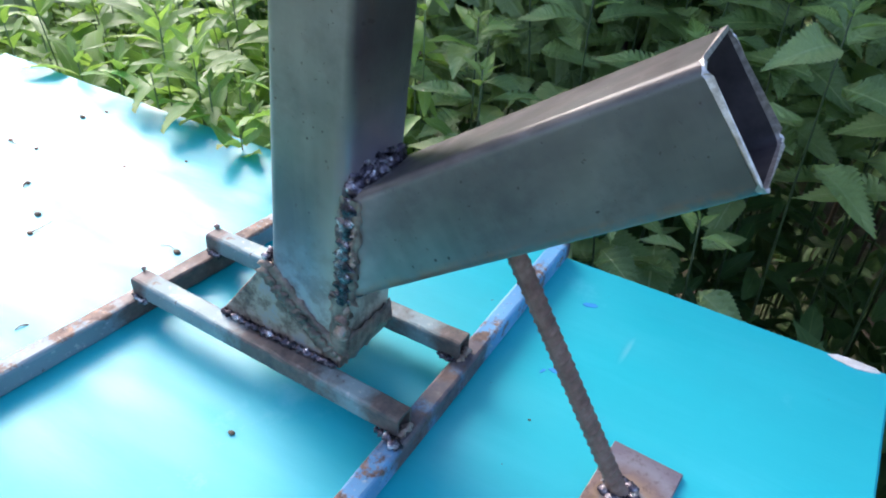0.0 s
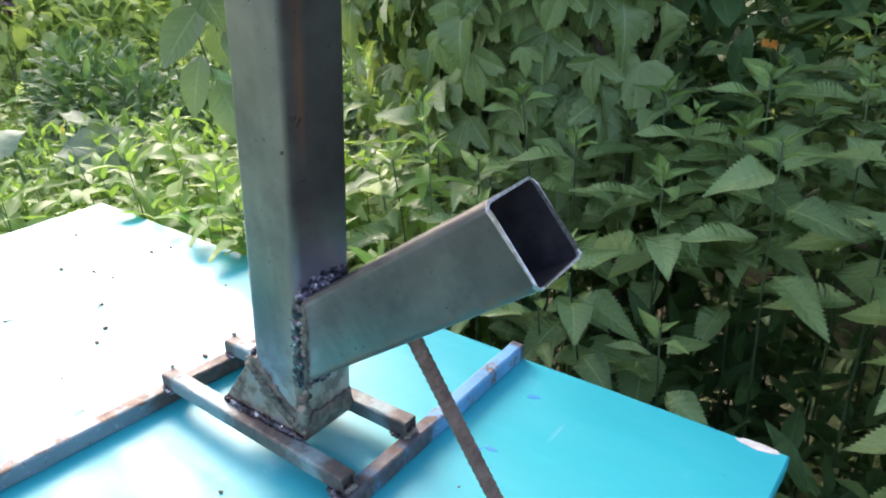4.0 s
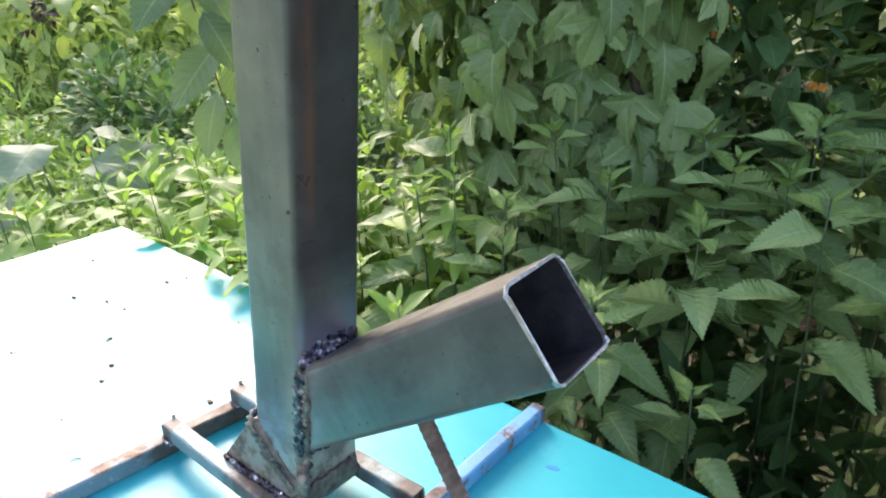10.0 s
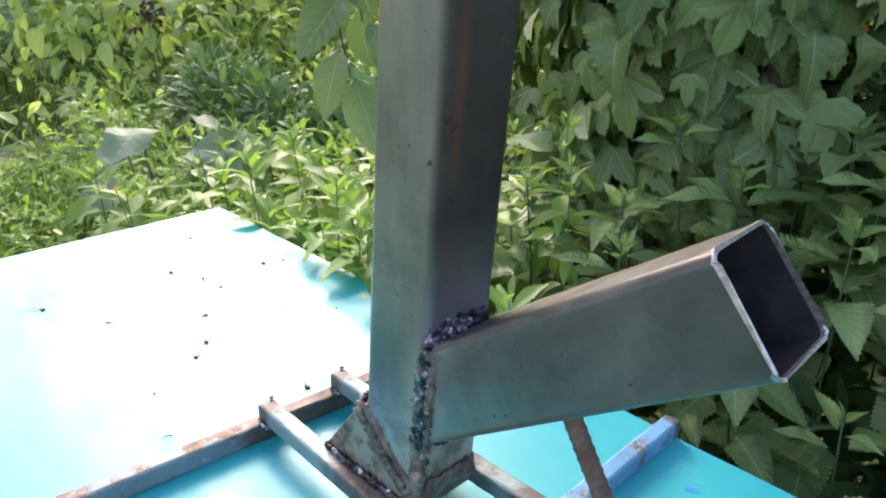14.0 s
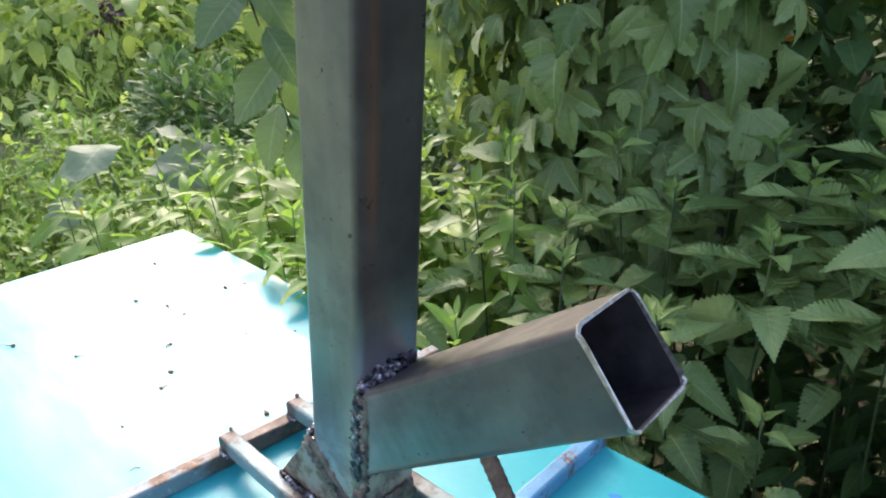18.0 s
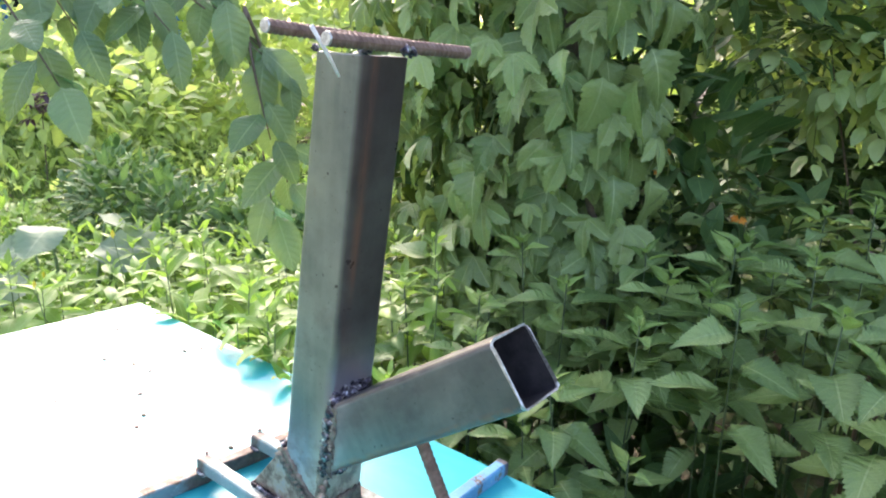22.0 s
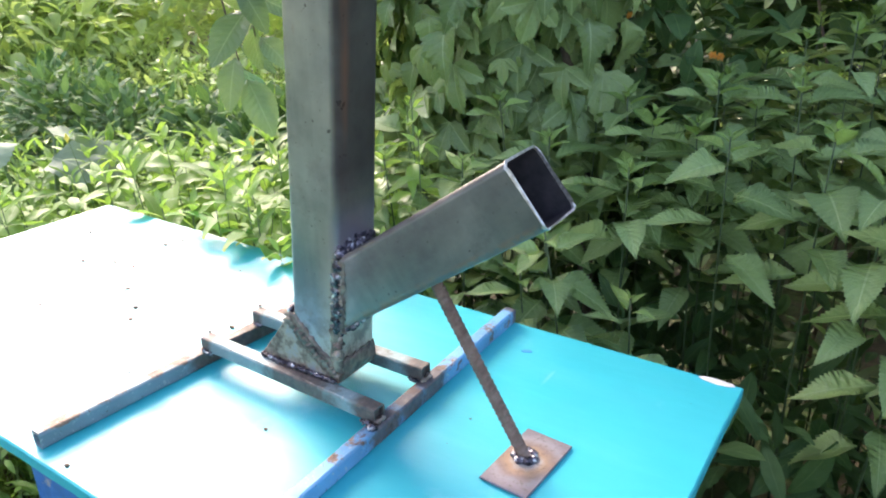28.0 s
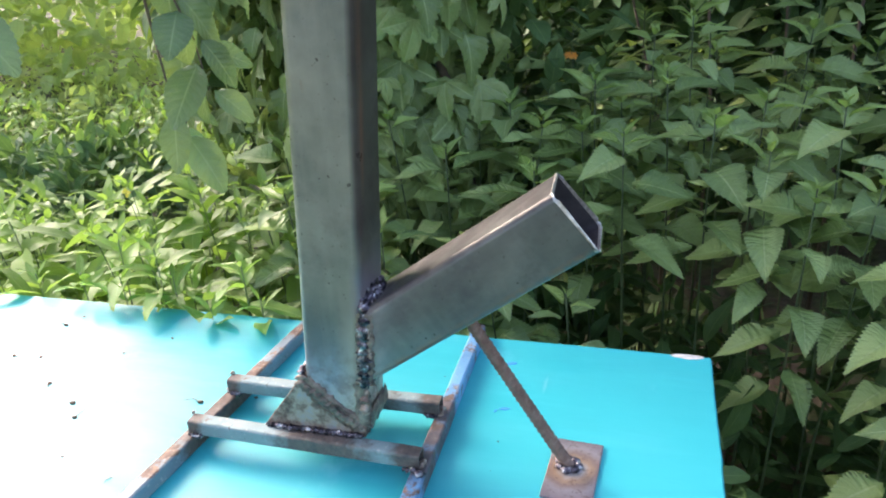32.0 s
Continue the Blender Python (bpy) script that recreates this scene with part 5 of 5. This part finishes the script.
scatter("weed_carpet", "low bright green weeds covering the ground", "weeds", L_WEED, low, M_WEED)
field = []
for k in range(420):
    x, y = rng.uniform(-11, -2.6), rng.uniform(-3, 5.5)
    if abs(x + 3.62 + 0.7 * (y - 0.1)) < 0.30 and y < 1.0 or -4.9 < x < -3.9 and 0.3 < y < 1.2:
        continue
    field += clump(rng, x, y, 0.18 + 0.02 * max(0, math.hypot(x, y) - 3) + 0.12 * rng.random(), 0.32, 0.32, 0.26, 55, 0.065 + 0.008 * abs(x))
scatter("meadow", "light green garden plants in the distance, sunny haze painted into their pale colour", "meadow", L_WEED[:2] + L_SHRUB[:1], field, M_FIELD)
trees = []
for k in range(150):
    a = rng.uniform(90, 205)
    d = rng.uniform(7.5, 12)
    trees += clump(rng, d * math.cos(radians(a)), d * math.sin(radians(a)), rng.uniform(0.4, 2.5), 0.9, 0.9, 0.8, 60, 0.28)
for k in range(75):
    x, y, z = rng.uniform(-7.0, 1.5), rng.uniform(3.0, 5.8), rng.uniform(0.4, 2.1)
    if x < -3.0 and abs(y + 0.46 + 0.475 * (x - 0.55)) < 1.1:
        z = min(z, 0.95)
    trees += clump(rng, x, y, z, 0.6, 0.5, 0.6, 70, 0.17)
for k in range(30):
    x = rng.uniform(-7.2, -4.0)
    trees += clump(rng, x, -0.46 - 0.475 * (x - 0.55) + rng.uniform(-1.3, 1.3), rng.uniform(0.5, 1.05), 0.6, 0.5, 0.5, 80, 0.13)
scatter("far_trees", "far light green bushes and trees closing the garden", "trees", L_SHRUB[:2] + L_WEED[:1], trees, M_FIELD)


def grass():
    rng = random.Random(55)
    V, F = [], []
    def blade(x, y, z0, h, w):
        a = rng.uniform(0, 6.28)
        bx, by = math.cos(a), math.sin(a)
        ln = rng.uniform(0.15, 0.7) * h
        b = len(V)
        for s, ww in ((0, 1.0), (0.45, 0.85), (0.8, 0.5), (1.0, 0.08)):
            cx, cy, cz = x + bx * ln * s * s, y + by * ln * s * s, z0 + h * s * (1 - 0.18 * s)
            V.append((cx - by * w * ww, cy + bx * w * ww, cz))
            V.append((cx + by * w * ww, cy - bx * w * ww, cz))
        for k in range(3):
            F.append((b + 2 * k, b + 2 * k + 1, b + 2 * k + 3, b + 2 * k + 2))
    for _ in range(9000):
        x, y = rng.uniform(-2.6, -0.2), rng.uniform(-1.5, 0.6)
        if x > -0.26 and y > -0.26:
            continue
        blade(x, y, -0.01, rng.uniform(0.10, 0.34), rng.uniform(0.0018, 0.0042))
    for _ in range(9000):
        x, y = rng.uniform(-7.5, -2.4), rng.uniform(-2.2, 3.5)
        if abs(x + 3.62 + 0.7 * (y - 0.1)) < 0.28 and y < 1.0:
            continue
        blade(x, y, 0.02 * max(0, math.hypot(x, y) - 3), rng.uniform(0.2, 0.55), rng.uniform(0.004, 0.008))
    for _ in range(3000):
        x, y = rng.uniform(0.3, 1.3), rng.uniform(-1.2, 0.5)
        blade(x, y, -0.01, rng.uniform(0.12, 0.4), rng.uniform(0.002, 0.004))
    for _ in range(15000):
        x, y = rng.gauss(0.2, 1.5), rng.gauss(-0.9, 0.9)
        if -0.85 < x < 0.45 and -0.32 < y < 0.32 or y > 0.3:
            continue
        blade(x, y, -0.01, rng.uniform(0.08, 0.26), rng.uniform(0.0018, 0.004))
    me = bpy.data.meshes.new("grass")
    me.from_pydata(V, [], F)
    me.uv_layers.new(name="UVMap")
    me.materials.append(M_GRASS)
    return tagged(new("grass", me), "long green grass round the blue box", "grass", kind="stuff")


grass()


def burdock(at, rng, label):
    t = thing("burdock", label, "burdock", at)
    for k in range(6):
        a = radians(-140 + 48 * k + rng.uniform(-12, 12))
        L = rng.uniform(0.14, 0.20)
        me = leaf_mesh("burdock_leaf", M_BURDOCK, L, L * 0.40, P_BROAD, 11, 0.05, 22, fold=0.14, droop=0.25, wave=0.06, seed=k)
        r = 0.12
        p = Vector((r * math.cos(a), r * math.sin(a), rng.uniform(0.56, 0.73)))
        part("leaf_stalk", tube_along([(0, 0, 0), p * 0.6, p], [0.008, 0.006, 0.004], 6), M_STEM, t, smooth=True)
        leaf_at("leaf", me, t, p, (math.cos(a), math.sin(a), -0.12), (0.45, -0.35, 1), 1.0, rng)
    return t


burdock((-1.60, 0.50, 0), random.Random(3), "large-leaved dull green burdock among the weeds")


def cherry_branch():
    """Overhanging fruit-tree twigs with bunches of large ovate leaves, reaching over the board."""
    o = Vector((-0.95, -0.80, 0))
    t = thing("cherry_tree", "thin fruit tree with drooping leafy twigs over the board", "tree", o)
    rng = random.Random(12)
    w = lambda *p: Vector(p) - o
    part("trunk", tube_along([(-0.02, 0, -0.05), (0, 0.02, 0.7), (0.02, 0.05, 1.35), (0.05, 0.1, 1.9)], [0.022, 0.019, 0.014, 0.008], 8), M_BARK, t, smooth=True)
    fork, knee = w(-0.93, -0.76, 1.34), w(-0.42, -0.24, 1.44)
    part("limb", tube_along([fork, w(-0.70, -0.52, 1.42), knee], [0.008, 0.006, 0.0045], 7), M_BARK, t, smooth=True)
    bunches = ((-0.20, -0.14, 1.265, 9), (-0.165, -0.175, 1.215, 6), (-0.26, -0.22, 1.275, 8), (-0.19, -0.09, 1.295, 7), (-0.150, -0.075, 1.270, 6), (-0.170, 0.0, 1.305, 8),
               (-0.150, 0.03, 1.262, 7), (-0.125, 0.05, 1.232, 5), (-0.115, 0.02, 1.165, 4), (-0.140, 0.065, 1.110, 4), (-0.205, 0.10, 1.055, 4), (-0.34, -0.20, 1.33, 8), (-0.26, 0.02, 1.33, 7))
    for x, y, z, n in bunches:
        end = w(x, y, z)
        start = w(-0.16, 0.02, 1.30) if z < 1.2 and y > 0 else knee
        mid = start.lerp(end, 0.55) + Vector((rng.uniform(-0.02, 0.02), rng.uniform(-0.02, 0.02), 0.06 if z > 1.2 else 0.02))
        curve = [start * (1 - q) ** 2 + mid * 2 * q * (1 - q) + end * q * q for q in [i / 8 for i in range(9)]]
        part("twig", tube_along(curve, [0.0022 - 0.0015 * i / 8 for i in range(9)], 6), M_BARK, t, smooth=True)
        for j in range(n):
            a = 2.4 * j + rng.uniform(-0.4, 0.4)
            side = Vector((math.cos(a), math.sin(a), 0))
            p = end + (mid - end).normalized() * 0.014 * j + side * 0.006
            tip = side * rng.choice((0.35, 0.7, 1.3, 2.2)) + Vector((0, 0, -1))
            leaf_at("leaf", rng.choice(L_CHERRY), t, p, tip, Vector((0.55, -0.75, 0.5)) + side * rng.uniform(0.2, 1.3), rng.uniform(0.045, 0.072), rng)
    return t


cherry_branch()


def flower(at, rng, material, size, label, group, petals=5, reach=0.3):
    t = thing("flower", label, "flower", at, group)
    h = at[2]
    part("stem", tube_along([(0.01, 0.03, -min(reach, h)), (0.006, 0.02, -reach * 0.4), (0, 0, 0)], [0.0012, 0.001, 0.0008], 5), M_STEM, t, smooth=True)
    me = leaf_mesh("petal", material, 1, 0.36, P_OVATE, 0, 0, 5, 0.1, 0.2, 0.02)
    for k in range(petals):
        a = 2 * math.pi * k / petals + rng.uniform(-0.2, 0.2)
        leaf_at("petal", me, t, (0, 0, 0), (math.cos(a), -0.25, math.sin(a) + 0.2), (0.4, -1, 0.5), size, rng)
    return t


rng = random.Random(77)
for x, y, z in ((-0.085, 1.00, 1.066), (-0.070, 1.02, 1.055), (-0.150, 0.96, 0.972), (0.11, 1.00, 0.99), (-0.05, 1.01, 1.10), (0.12, 1.02, 0.985)):
    flower((x, y, z), rng, M_ORANGE, 0.009, "small orange garden flower in the dark hedge", "orange flowers", 6, 0.06)
for x, y, z in ((-0.973, 0.294, 0.84), (-0.60, 0.45, 0.85), (-1.15, 0.2, 0.70), (-1.3, -0.1, 0.45), (-1.05, -0.3, 0.35), (-1.45, 0.35, 0.62), (-0.88, -0.42, 0.30)):
    flower((x, y, z), rng, M_YELLOW, 0.010, "small yellow wild flower among the weeds", "yellow flowers", 4)


def dandelion_clock(at, rng):
    """A dandelion seed head: a stalk with a ball of fine plumed seeds."""
    t = thing("dandelion", "white dandelion seed head on a bare stalk", "dandelion", (at[0], at[1], 0))
    h = at[2]
    part("stalk", tube_along([(0.03, -0.01, 0), (0.015, 0.0, h * 0.5), (0, 0, h)], [0.003, 0.0024, 0.002], 6), M_STEM, t, smooth=True)
    bm = bmesh.new()
    for k in range(120):
        d = Vector((rng.gauss(0, 1), rng.gauss(0, 1), rng.gauss(0.15, 1))).normalized()
        side = d.orthogonal().normalized()
        tube_along([Vector((0, 0, h)) + d * 0.003, Vector((0, 0, h)) + d * 0.016], 0.0002, 3, bm, False)
        for j in range(5):
            w = side * math.cos(1.257 * j) + d.cross(side) * math.sin(1.257 * j)
            e = Vector((0, 0, h)) + d * 0.016
            f = e + d * 0.003 + w * 0.004
            v = [bm.verts.new(p) for p in (e, f + d.cross(w) * 0.0008, f - d.cross(w) * 0.0008)]
            bm.faces.new(v)
    part("seed_head", bm, M_FLUFF, t, "round white fluffy seed head")
    return t


dandelion_clock((-1.52, 0.014, 0.66), random.Random(4))

shrub((-4.0, 1.5, 0), (0.0, 0.0, 0.78), (0.13, 0.11, 0.12), 70, 0.055, random.Random(61), "purple_plant", "dark purple-leaved garden plant among the greens", [leaf_mesh("purple_leaf", M_PURPLE, 1.0, 0.24, P_OVATE, 0, 0, 8, fold=0.3, droop=0.2)])


def far_house():
    """White rendered cottage with blue window frames, at the garden's far end."""
    t = thing("house", "white cottage with bright blue window frames, far behind the garden", "house", (-8.2, 3.4, 0))
    part("wall", box(bmesh.new(), (-2.0, -2.2, -0.1), (0.0, 2.2, 2.7), bevel=0.01), M_RENDER, t)
    bm = bmesh.new()
    rings_mesh(bm, [[(-2.25, y, 2.70), (0.25, y, 2.70), (-1.0, y, 3.7)] for y in (-2.4, 2.4)], True)
    bmesh.ops.recalc_face_normals(bm, faces=bm.faces)
    part("roof", bm, M_SLATE, t, "grey sheet roof")
    for y in (-1.3, 0.0, 1.3):
        w = part("window", box(bmesh.new(), (0.004, y - 0.36, 1.14), (0.012, y + 0.36, 2.06)), M_PANE, t, "dark window pane")
        for lo, hi in (((0.012, y - 0.44, 1.06), (0.06, y + 0.44, 1.16)), ((0.012, y - 0.44, 2.04), (0.06, y + 0.44, 2.14)), ((0.012, y - 0.44, 1.16), (0.06, y - 0.34, 2.04)),
                       ((0.012, y + 0.34, 1.16), (0.06, y + 0.44, 2.04)), ((0.012, y - 0.03, 1.16), (0.05, y + 0.03, 2.04))):
            part("frame", box(bmesh.new(), lo, hi, bevel=0.004), M_BLUEWOOD, w, "bright blue wooden frame")
    return t


far_house()
